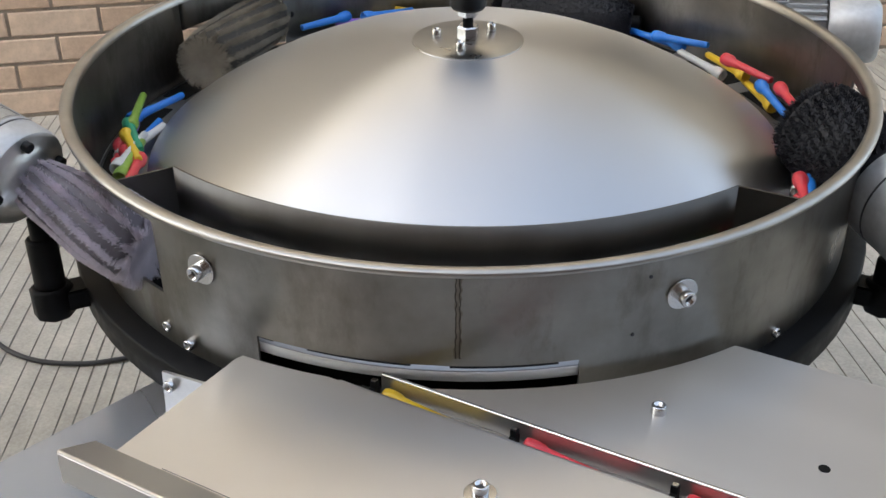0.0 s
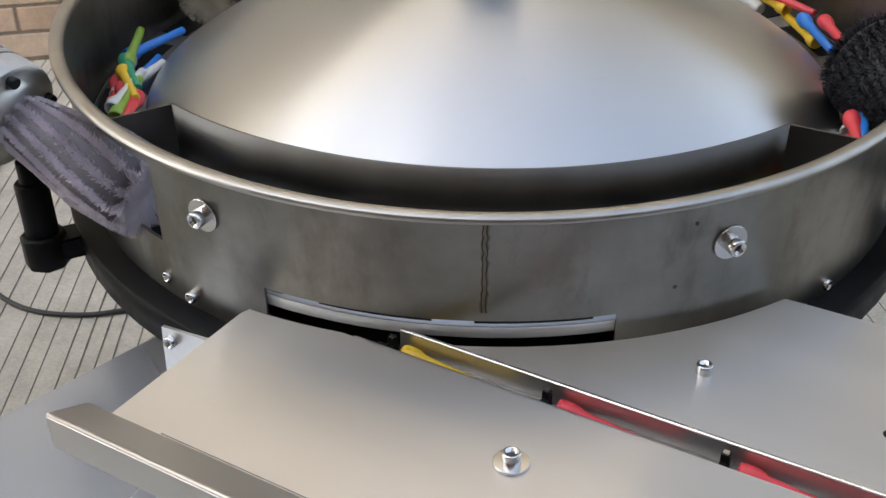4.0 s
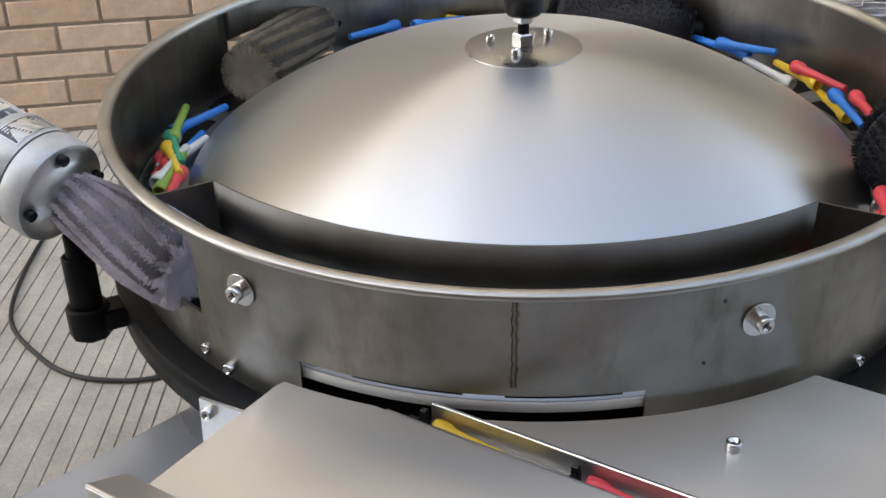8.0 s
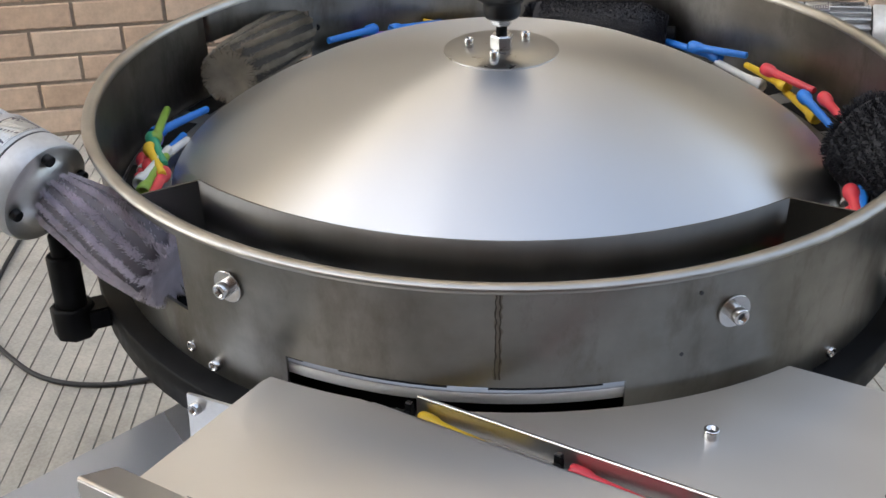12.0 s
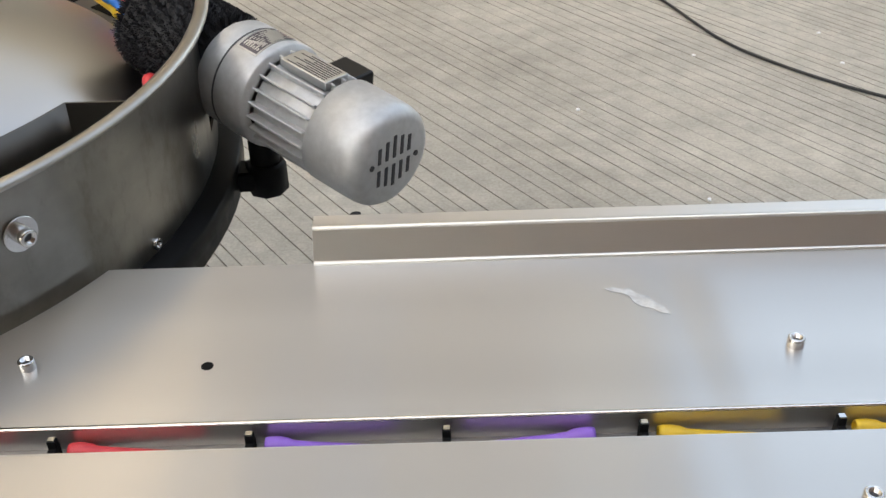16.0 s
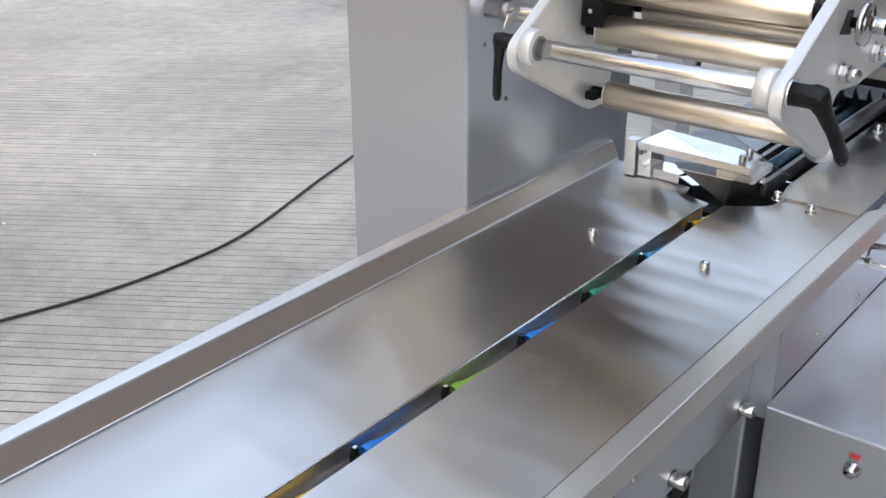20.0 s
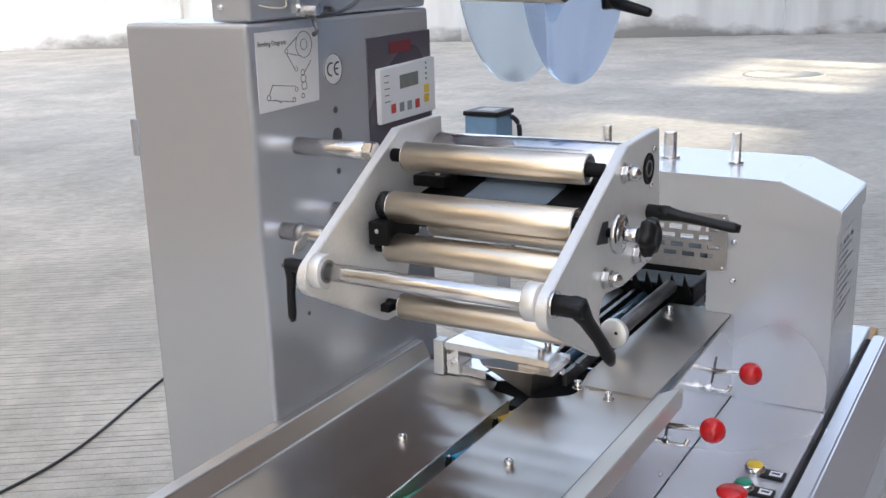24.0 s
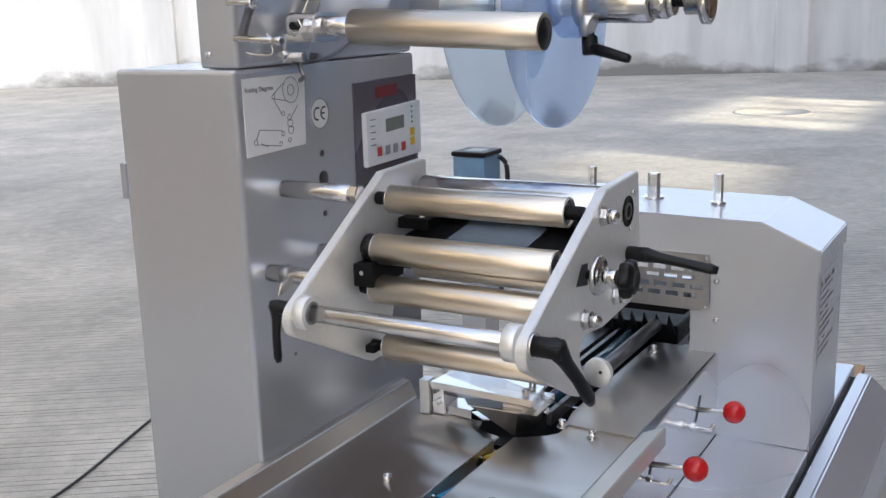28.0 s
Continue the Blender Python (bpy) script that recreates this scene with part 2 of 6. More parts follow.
def brick_material():
    m, t, p = node_material("tan_brick")
    info = t.nodes.new("ShaderNodeObjectInfo")
    geo = t.nodes.new("ShaderNodeNewGeometry")
    add = t.nodes.new("ShaderNodeMath")
    add.operation = "ADD"
    link(t, info.outputs["Random"], add.inputs[0])
    link(t, geo.outputs["Random Per Island"], add.inputs[1])
    fr = t.nodes.new("ShaderNodeMath")
    fr.operation = "FRACT"
    link(t, add.outputs[0], fr.inputs[0])
    col = ramp(t, fr.outputs[0], [(0.0, (0.52, 0.385, 0.285)), (0.35, (0.6, 0.46, 0.35)), (0.7, (0.56, 0.415, 0.31)), (1.0, (0.64, 0.505, 0.395))])
    b = noise_node(t, 25.0, 7.0, rough=0.7)
    col = mixed(t, col, ramp(t, b, [(0.25, 0.72), (0.75, 1.15)]), 1.0)
    link(t, col, p.inputs["Base Color"])
    p.inputs["Roughness"].default_value = 0.85
    bump(t, p, b, 0.4, 0.003)
    return m


BRICK = brick_material()


def plaster():
    m, t, p = node_material("stained_white_plaster")
    co = t.nodes.new("ShaderNodeTexCoord")
    sep = t.nodes.new("ShaderNodeSeparateXYZ")
    link(t, co.outputs["Object"], sep.inputs[0])
    n = noise_node(t, 0.9, 7.0, (0.5, 0.5, 1.0), 0.6)
    add = t.nodes.new("ShaderNodeMath")
    add.operation = "MULTIPLY_ADD"
    add.inputs[1].default_value = 1.5
    link(t, n, add.inputs[0])
    link(t, sep.outputs["Z"], add.inputs[2])
    moss = ramp(t, add.outputs[0], [(0.76, 1.0), (0.97, 0.0)])
    col = mixed(t, (0.76, 0.755, 0.735), ramp(t, noise_node(t, 1.2, 7.0, (2, 2, 0.3)), [(0.3, 0.82), (0.7, 1.08)]), 1.0)
    col = mixed(t, col, (0.27, 0.26, 0.245), moss, "MIX")
    link(t, col, p.inputs["Base Color"])
    p.inputs["Roughness"].default_value = 0.9
    return m


PLASTER = plaster()
CREAM = concrete('cream_render', (0.78, 0.70, 0.58), (0.68, 0.60, 0.5))
DIMMED_RENDER = concrete('grey_beige_render', (0.27, 0.25, 0.215), (0.235, 0.215, 0.185))
DARK_BEAM = concrete('dark_brown_beam_render', (0.09, 0.043, 0.023), (0.07, 0.034, 0.019))
REAR = concrete('grey_green_render', (0.36, 0.35, 0.31), (0.3, 0.29, 0.255))
HALL_PANEL = concrete('grey_green_panel_paint', (0.33, 0.34, 0.3), (0.28, 0.285, 0.25))
HALL = concrete('brown_hall_render', (0.17, 0.1, 0.066), (0.12, 0.075, 0.052))


def clear_plastic(name, color, clear=0.85):
    m, t, p = node_material(name)
    p.inputs["Base Color"].default_value = (*color, 1)
    p.inputs["Transmission Weight"].default_value = clear
    p.inputs["Roughness"].default_value = 0.03
    p.inputs["IOR"].default_value = 1.03
    return m


CLEAR_BLUE = clear_plastic("clear_blue_acrylic", (0.62, 0.76, 1.0), 0.78)
CLEAR_FILM = clear_plastic("clear_wrapping_film", (0.97, 0.98, 0.99), 0.97)
CLEAR_EDGE = clear_plastic("clear_pale_acrylic", (0.72, 0.83, 0.93), 0.82)


FILM_BLUE = surface("dark_blue_film", (0.03, 0.07, 0.11), 0.15)


# ---- shape helpers ----
def bm_join(*parts):
    out = bmesh.new()
    for b in parts:
        me = bpy.data.meshes.new("tmp")
        b.to_mesh(me)
        out.from_mesh(me)
        bpy.data.meshes.remove(me)
        b.free()
    return out


def box(a, b, bevel=0.0, seg=2):
    """A box between two corners."""
    bm = bmesh.new()
    lo, hi = Vector([min(p, q) for p, q in zip(a, b)]), Vector([max(p, q) for p, q in zip(a, b)])
    bmesh.ops.create_cube(bm, size=1)
    for v in bm.verts:
        v.co = Vector([lo[i] + (v.co[i] + 0.5) * (hi[i] - lo[i]) for i in range(3)])
    if bevel:
        bmesh.ops.bevel(bm, geom=list(bm.edges), offset=bevel, segments=seg, affect="EDGES", profile=0.5)
    return bm


def axis_frame(p, q):
    z = (Vector(q) - Vector(p)).normalized()
    x = z.orthogonal().normalized() if abs(z.z) > 0.99 else Vector((0, 0, 1)).cross(z).normalized()
    return x, z.cross(x), z


def lathe(profile, p=(0, 0, 0), q=(0, 0, 1), seg=32, cap=True):
    """Turns (radius, distance along p-q) pairs round the axis."""
    x, y, z = axis_frame(p, q)
    p = Vector(p)
    bm = bmesh.new()
    rings = []
    for r, h in profile:
        rings.append([bm.verts.new(p + z * h + (x * math.cos(2 * math.pi * k / seg) + y * math.sin(2 * math.pi * k / seg)) * r) for k in range(seg)])
    for a, b in zip(rings, rings[1:]):
        for k in range(seg):
            f = bm.faces.new((a[k], a[(k + 1) % seg], b[(k + 1) % seg], b[k]))
            f.smooth = True
    if cap:
        bm.faces.new(rings[0][::-1])
        bm.faces.new(rings[-1])
    bm.normal_update()
    return bm


def rod(p, q, r, seg=24, bevel=0.0):
    n = (Vector(q) - Vector(p)).length
    b = bevel or min(r * 0.12, n * 0.1)
    return lathe([(r - b, 0), (r, b), (r, n - b), (r - b, n)], p, q, seg)


def hexa(p, q, r):
    bm = rod(p, q, r, 6)
    for f in bm.faces:
        f.smooth = False
    return bm


def prism(poly, place, depth, bevel=0.0):
    """Extrudes a polygon; place maps (u, v, w) to the world."""
    bm = bmesh.new()
    n = len(poly)
    lo = [bm.verts.new(place(u, v, 0)) for u, v in poly]
    hi = [bm.verts.new(place(u, v, depth)) for u, v in poly]
    bm.faces.new(lo[::-1])
    bm.faces.new(hi)
    for k in range(n):
        bm.faces.new((lo[k], lo[(k + 1) % n], hi[(k + 1) % n], hi[k]))
    bmesh.ops.recalc_face_normals(bm, faces=bm.faces)
    if bevel:
        bmesh.ops.bevel(bm, geom=list(bm.edges), offset=bevel, segments=2, affect="EDGES")
    return bm


def tube(points, r, seg=10, steps=8):
    """A round cable through points, smoothed."""
    pts = [Vector(p) for p in points]
    path = []
    for i in range(len(pts) - 1):
        a, b, c, d = pts[max(i - 1, 0)], pts[i], pts[i + 1], pts[min(i + 2, len(pts) - 1)]
        for k in range(steps):
            t = k / steps
            path.append(0.5 * ((2 * b) + (c - a) * t + (2 * a - 5 * b + 4 * c - d) * t * t + (3 * b - a - 3 * c + d) * t ** 3))
    path.append(pts[-1])
    bm = bmesh.new()
    rings = []
    for i, p in enumerate(path):
        z = (path[min(i + 1, len(path) - 1)] - path[max(i - 1, 0)]).normalized()
        x = z.orthogonal().normalized() if abs(z.z) > 0.95 else Vector((0, 0, 1)).cross(z).normalized()
        y = z.cross(x)
        rings.append([bm.verts.new(p + (x * math.cos(2 * math.pi * k / seg) + y * math.sin(2 * math.pi * k / seg)) * r) for k in range(seg)])
    for a, b in zip(rings, rings[1:]):
        for k in range(seg):
            bm.faces.new((a[k], a[(k + 1) % seg], b[(k + 1) % seg], b[k])).smooth = True
    bm.faces.new(rings[0][::-1])
    bm.faces.new(rings[-1])
    return bm


def rounded(points, n=8):
    """A polygon whose corners (x, z, r) are rounded."""
    out = []
    k = len(points)
    for i in range(k):
        (ax, az, _), (bx, bz, r), (cx, cz, _) = points[i - 1], points[i], points[(i + 1) % k]
        b = Vector((bx, bz))
        u, v = (Vector((ax, az)) - b).normalized(), (Vector((cx, cz)) - b).normalized()
        half = math.acos(max(-1, min(1, u.dot(v)))) / 2
        t = r / math.tan(half)
        c = b + (u + v).normalized() * (r / math.sin(half))
        s, e = b + u * t - c, b + v * t - c
        a0 = math.atan2(s.y, s.x)
        d = (math.atan2(e.y, e.x) - a0 + math.pi) % (2 * math.pi) - math.pi
        out += [(c.x + r * math.cos(a0 + d * q / n), c.y + r * math.sin(a0 + d * q / n)) for q in range(n + 1)]
    return out


def thing(name, at, label, category, group="", kind=""):
    ob = new(name)
    ob.empty_display_size = 0.02
    ob.location = at
    return tagged(ob, label, category, group, kind)


def mesh_of(name, bm, material, smooth=False):
    me = bpy.data.meshes.new(name)
    if material in BRUSHED:
        uv = bm.loops.layers.uv.new("across_brushing")
        for f in bm.faces:
            for lp in f.loops:
                lp[uv].uv = (lp.vert.co.y + lp.vert.co.z, lp.vert.co.x)
    bm.to_mesh(me)
    bm.free()
    me.materials.append(material)
    if smooth:
        me.polygons.foreach_set("use_smooth", [True] * len(me.polygons))
    return me


def part(name, bm, material, parent, label="", kind=""):
    """One mesh, in world coordinates, under a thing or a part."""
    ob = new(name, mesh_of(name, bm, material))
    if parent:
        root = Matrix.Identity(4)
        chain = parent
        while chain:
            root = chain.matrix_basis @ root
            chain = chain.parent
        ob.parent = parent
        ob.matrix_basis = root.inverted()
    return tagged(ob, label, kind=kind)


def solo(name, bm, material, label, category, group="", kind=""):
    return tagged(new(name, mesh_of(name, bm, material)), label, category, group, kind)


def pydata(name, verts, faces, materials, index=None, smooth=False):
    me = bpy.data.meshes.new(name)
    me.from_pydata(verts, [], faces)
    for m in materials:
        me.materials.append(m)
    if index:
        me.polygons.foreach_set("material_index", index)
    if smooth:
        me.polygons.foreach_set("use_smooth", [True] * len(me.polygons))
    me.update()
    return new(name, me)


def socket_screw(parent, p, q, r=0.0065, name="socket_screw", washer=0.0, label="steel socket-head cap screw", top=False):
    """A cap screw with its head from p to q; a thing where parent is None."""
    p, q = Vector(p), Vector(q)
    d = (q - p).normalized()
    n = (q - p).length
    host = parent or thing(name, p, label, "screw", "screws on the machine")
    if washer:
        part("washer", lathe([(washer, -0.0025), (washer, -0.0005), (washer - 0.0005, 0)], p, q, 28), BRIGHT_STEEL, host)
    head = part("screw_head" if not parent else name, lathe([(r, 0), (r, n - 0.0008), (r - 0.0008, n), (r * 0.62, n), (r * 0.55, n - 0.004), (0.0001, n - 0.004)], p, q, 24, False), BRIGHT_STEEL, host)
    part("socket_recess", lathe([(r * 0.53, 0.0), (r * 0.53, 0.0006)], p + d * (n - 0.0036), p + d * n, 6), INK, head)
    return host


# ---- ground ----
def ground():
    """One sheet to the horizon, with tamped grooves that run across the yard."""
    rnd = random.Random(4)
    ang = radians(-56)
    u, v = Vector((math.cos(ang), math.sin(ang), 0)), Vector((-math.sin(ang), math.cos(ang), 0))
    offs, x = [], -5.0
    while x < 9.0:
        offs.append(x)
        x += rnd.choice((0.026, 0.034, 0.04, 0.034, 0.05)) * (1 + rnd.uniform(-0.12, 0.12))
    cuts = [-400, -6, -4, -2.5, -1.2, 0, 1.2, 2.5, 4, 6, 400]
    rows = [(-400, 0, 0)]
    for o in offs:
        w = rnd.uniform(0.0009, 0.0021)
        rows += [(o - w, 0, 0), (o - w * 0.5, -1, 1), (o + w * 0.5, -1, 1), (o + w, 0, 1)]
    rows.append((400, 0, 0))
    verts, faces, index = [], [], []
    for r, (o, deep, k) in enumerate(rows):
        for j, c in enumerate(cuts):
            wob = 0.006 * noise.noise((o * 3, c * 1.3, 0)) if abs(c) < 10 and abs(o) < 20 else 0
            p = u * c + v * (o + wob)
            fade = 1.0 if abs(c) < 5 else 0.3
            verts.append((p.x, p.y, -0.0028 * fade if deep else 0))
    n = len(cuts)
    for r in range(len(rows) - 1):
        for j in range(n - 1):
            faces.append((r * n + j, r * n + j + 1, (r + 1) * n + j + 1, (r + 1) * n + j))
            index.append(1 if rows[r + 1][2] else 0)
    ob = pydata("ground", verts, faces, (CONCRETE, GROOVE), index)
    return tagged(ob, "worn grey concrete yard with parallel tamped grooves", "ground", kind="structure")


ground()

# ---- far wall ----
WALL_A, WALL_B = Vector((19.4, 0.9, 0)), Vector((11.0, 20.4, 0))
along = (WALL_B - WALL_A).normalized()
back = Vector((along.y, -along.x, 0))
A2, B2 = WALL_A - along * 14, WALL_B + along * 12
far_wall = solo("wall_yard", prism([((A2 + Vector((0, 0, 0))).dot(along), 0), ((B2).dot(along), 0), (B2.dot(along), 3.4), (A2.dot(along), 3.4)],
                lambda a, b, w: along * a + back * (WALL_A.dot(back) + w) + Vector((0, 0, b)), 0.25), PLASTER,
                "white plastered yard wall with a mossy foot", "wall", kind="structure")
for s in (3.2, 8.3, 13.5, 18.6):
    c = WALL_A + along * s
    part("pilaster", prism([(s - 0.25, 0), (s + 0.25, 0), (s + 0.25, 3.4), (s - 0.25, 3.4)],
         lambda a, b, w: WALL_A + along * a - back * 0.12 + back * w + Vector((0, 0, b)), 0.117), PLASTER, far_wall)
manhole = solo("manhole_cover", lathe([(0.42, 0.0), (0.42, 0.006), (0.36, 0.008), (0.36, 0.004), (0.0005, 0.005)], (12.2, 2.75, 0), (12.2, 2.75, 1), 40, False), CONCRETE,
               "round concrete manhole cover set in the yard", "manhole cover")


# ---- hall behind the yard ----
def hall_wall():
    """A long unseen wall added to block the sun, with openings high up for sun patches."""
    gaps = [(6.0, 7.2), (9.4, 12.3)]
    xs = [-4.5] + [x for g in gaps for x in g] + [36.0]
    out = [box((xs[0], -3.6, 0.0), (xs[-1], -3.3, 3.7)), box((xs[0], -3.6, 5.1), (4.6, -3.3, 6.8)), box((4.6, -3.6, 5.1), (xs[-1], -3.3, 9.5))]
    out += [box((a, -3.6, 3.7), (b, -3.3, 5.1)) for a, b in zip(xs[0::2], xs[1::2])]
    for a, b in gaps:
        out += [box((a + (b - a) * k / 4 - 0.05, -3.5, 3.7), (a + (b - a) * k / 4 + 0.05, -3.4, 5.1)) for k in (1, 2, 3)]
    return bm_join(*out)


solo("wall_hall", hall_wall(), HALL, "unseen plain brown hall wall with high openings, added to shape the sunlight", "wall", kind="structure")

# Out-of-view sun blocker for the far yard; its open storey passes some sun.
solo("wall_rear_block", bm_join(box((-3.0, -15.4, 0.0), (2.0, -15.0, 32.0)), box((2.0, -15.4, 14.2), (10.2, -15.0, 32.0)), box((2.0, -15.4, 0.0), (10.2, -15.0, 11.4)), box((10.2, -15.4, 0.0), (36.0, -15.0, 32.0))), HALL, "unseen plain brown block with an open storey, added to block the sun", "wall", kind="structure")

# Beam out of view, added for the dark band it reflects in the table.
solo("reflection_beam", box((4.0, -3.29, 2.15), (4.5, 5.0, 3.0), 0.01), DARK_BEAM, "unseen dark brown beam high over the yard, added to darken reflections", "canopy beam", kind="structure")

# Unseen panel added so the far flange reflects grey-green instead of brown.
shutter = box((-4.2, -3.29, 0.0), (0.5, -3.22, 2.7), 0.004)
solo("panel_hall", shutter, HALL_PANEL, "unseen plain grey-green panel on the hall wall, added for its reflection", "door", kind="structure")

# ---- brick wall ----
BW_P, BW_D = Vector((-2.17, 2.17, 0)), Vector((math.cos(radians(43)), math.sin(radians(43)), 0))
BW_N = Vector((BW_D.y, -BW_D.x, 0))
brick_wall = solo("wall_brick", prism([(-3.4, 0), (6.6, 0), (6.6, 0.93), (-3.4, 0.93)],
                  lambda a, b, w: BW_P + BW_D * a - BW_N * w + Vector((0, 0, b)), 0.24), MORTAR,
                  "tan brick wall with dark mortar joints", "wall", kind="structure")


solo("wall_upper_storey", prism([(-3.4, 0.932), (2.0, 0.932), (2.0, 4.9), (-3.4, 4.9)], lambda a, b, w: BW_P + BW_D * a - BW_N * (w - 0.02) + Vector((0, 0, b)), 0.26), CREAM,
     "plain cream rendered wall above the brick base", "wall", kind="structure")
# Unseen length of the upper wall, coloured darker to dim the table's right side.
solo("wall_dimmed_length", prism([(2.004, 0.932), (4.4, 0.932), (4.4, 4.9), (2.004, 4.9)], lambda a, b, w: BW_P + BW_D * a - BW_N * (w - 0.02) + Vector((0, 0, b)), 0.26), DIMMED_RENDER,
     "unseen grey-beige wall length above the brick base, added to dim reflections", "wall", kind="structure")


solo("wall_rear_building", prism([(4.5, 0), (8.6, 0), (8.6, 10.0), (4.5, 10.0)], lambda a, b, w: BW_P + BW_D * a - BW_N * (w + 1.6) + Vector((0, 0, b)), 0.3), REAR,
     "plain grey-green rendered building beyond the brick wall", "wall", kind="structure")


def brick_mesh(L=0.236, Hh=0.066, D=0.014):
    bm = bmesh.new()
    bmesh.ops.create_cube(bm, size=1)
    for v in bm.verts:
        v.co = Vector((v.co.x * L, v.co.y * D, v.co.z * Hh))
    bmesh.ops.bevel(bm, geom=[e for e in bm.edges if all(v.co.y < 0 for v in e.verts)], offset=0.003, segments=1, affect="EDGES")
    return mesh_of("brick", bm, BRICK)


# ---- table ----
T = 0.600
NEAR_Y, FAR_Y, NEAR_EDGE, FAR_EDGE = 0.8845, 0.9048, 0.719, 1.100
BOWL_C = Vector((-0.258, 1.310))


def arc(r, a0, a1, n=14):
    return [(BOWL_C.x + r * math.cos(radians(a0 + (a1 - a0) * k / n)), BOWL_C.y + r * math.sin(radians(a0 + (a1 - a0) * k / n))) for k in range(n + 1)]


def flat(u, v, w):
    return Vector((u, v, T - w))


table = thing("infeed_table", (1.0, 0.9, 0.0), "brushed stainless steel infeed table with raised edges and a pusher channel", "table")
near_poly = [(-0.245, NEAR_EDGE), (2.148, NEAR_EDGE), (2.152, 0.829), (2.121, 0.831), (2.107, 0.841), (2.085, 0.871), (2.078, NEAR_Y)] + arc(0.4405, -77.0, -88.0, 5)[0:] + [(-0.245, 0.862)]
part("near_top_plate", prism(near_poly, flat, 0.002), TABLE_STEEL, table)
far_poly = [(2.07, FAR_Y), (2.082, 0.946), (2.112, 0.955), (2.112, 1.03), (2.15, 1.03), (2.15, FAR_EDGE), (0.135, FAR_EDGE)] + arc(0.4405, -28.5, -66.8, 14)
part("far_top_plate", prism(far_poly, flat, 0.002), TABLE_STEEL, table)
part("far_flange", prism([(FAR_EDGE, T - 0.002), (FAR_EDGE + 0.013, T + 0.026), (FAR_EDGE + 0.027, T + 0.027), (FAR_EDGE + 0.0275, T + 0.012), (FAR_EDGE + 0.0295, T + 0.012), (FAR_EDGE + 0.029, T + 0.029), (FAR_EDGE + 0.0115, T + 0.028), (FAR_EDGE - 0.002, T - 0.0001)],
     lambda u, v, w: Vector((0.30 + w, u, v)), 1.856), FLANGE_STEEL, table, "folded steel edge strip")
part("near_flange", prism([(NEAR_EDGE + 0.002, T - 0.0001), (NEAR_EDGE - 0.031, T + 0.015), (NEAR_EDGE - 0.034, T + 0.013), (NEAR_EDGE - 0.034, T - 0.014), (NEAR_EDGE - 0.032, T - 0.014), (NEAR_EDGE - 0.032, T + 0.011), (NEAR_EDGE, T - 0.002)],
     lambda u, v, w: Vector((-0.268 + w, u, v)), 2.445), FLANGE_STEEL, table, "folded steel edge strip")
part("far_channel_lip", prism([(FAR_Y - 0.0012, T + 0.0012), (FAR_Y + 0.0025, T + 0.0015), (FAR_Y + 0.0012, T - 0.034), (FAR_Y - 0.0012, T - 0.034)], lambda u, v, w: Vector((-0.12 + w, u, v)), 2.17), FLANGE_STEEL, table)
part("near_channel_lip", box((-0.15, NEAR_Y - 0.0012, T - 0.034), (2.05, NEAR_Y + 0.0006, T - 0.0022)), ALU, table)
part("flange_fold", rod((0.30, FAR_EDGE - 0.0008, T + 0.0006), (2.15, FAR_EDGE - 0.0008, T + 0.0006), 0.0022, 12), ALU, table, "bright bend line")
part("flange_edge", rod((0.30, FAR_EDGE + 0.0122, T + 0.0272), (2.15, FAR_EDGE + 0.0122, T + 0.0272), 0.0022, 12), ALU, table, "bright bend line")
part("lip_edge", rod((-0.12, FAR_Y + 0.0006, T + 0.0012), (2.05, FAR_Y + 0.0006, T + 0.0012), 0.0018, 12), BRIGHT_STEEL, table, "bright rounded lip edge")
part("near_flange_edge", rod((-0.268, NEAR_EDGE - 0.0318, T + 0.0138), (2.177, NEAR_EDGE - 0.0318, T + 0.0138), 0.0018, 10), FLANGE_STEEL, table)
part("channel_floor", box((-0.16, NEAR_Y - 0.004, T - 0.037), (2.06, FAR_Y + 0.004, T - 0.033)), RING_STEEL, table)
part("channel_rail", box((-0.14, FAR_Y - 0.006, T - 0.033), (2.05, FAR_Y - 0.0013, T - 0.016)), RING_STEEL, table)
part("far_skirt", box((0.16, FAR_EDGE - 0.006, 0.38), (2.1, FAR_EDGE - 0.003, T - 0.0025)), GREY_PAINT, table)
near_skirt = part("near_skirt", box((-0.1, 0.733, 0.433), (1.86, 0.737, T - 0.0025)), GREY_PAINT, table)
part("end_panel", box((1.8605, 0.7055, 0.43), (1.8645, 0.737, 0.597)), GREY_PAINT, table)
# Black sheet paints in the shade of the open space behind the panel.
part("recess_shade", box((1.2, 0.80, 0.1), (1.868, 0.805, 0.46)), BLACK_PAINT, table, "black sheet standing in for shade behind the side panel")
part("edge_seam", box((-0.2, NEAR_EDGE + 0.0026, T - 0.0005), (2.147, NEAR_EDGE + 0.0034, T + 0.0003)), DARK_STEEL, table, "dark seam line")
for x in (0.1, 1.0):
    for y in (0.76, 1.05):
        part("leg", box((x, y, 0.0), (x + 0.05, y + 0.04, 0.4), 0.003), GREY_PAINT, table)
part("left_bracket", prism([(-0.294, 0.594), (-0.297, 0.543), (-0.245, 0.56), (-0.246, 0.598)], lambda u, v, w: Vector((u, 0.822 + w, v)), 0.003), ALU, table)
socket_screw(None, (-0.284, 0.8219, 0.584), (-0.284, 0.816, 0.584), 0.0055, label="small steel screw in the table bracket")
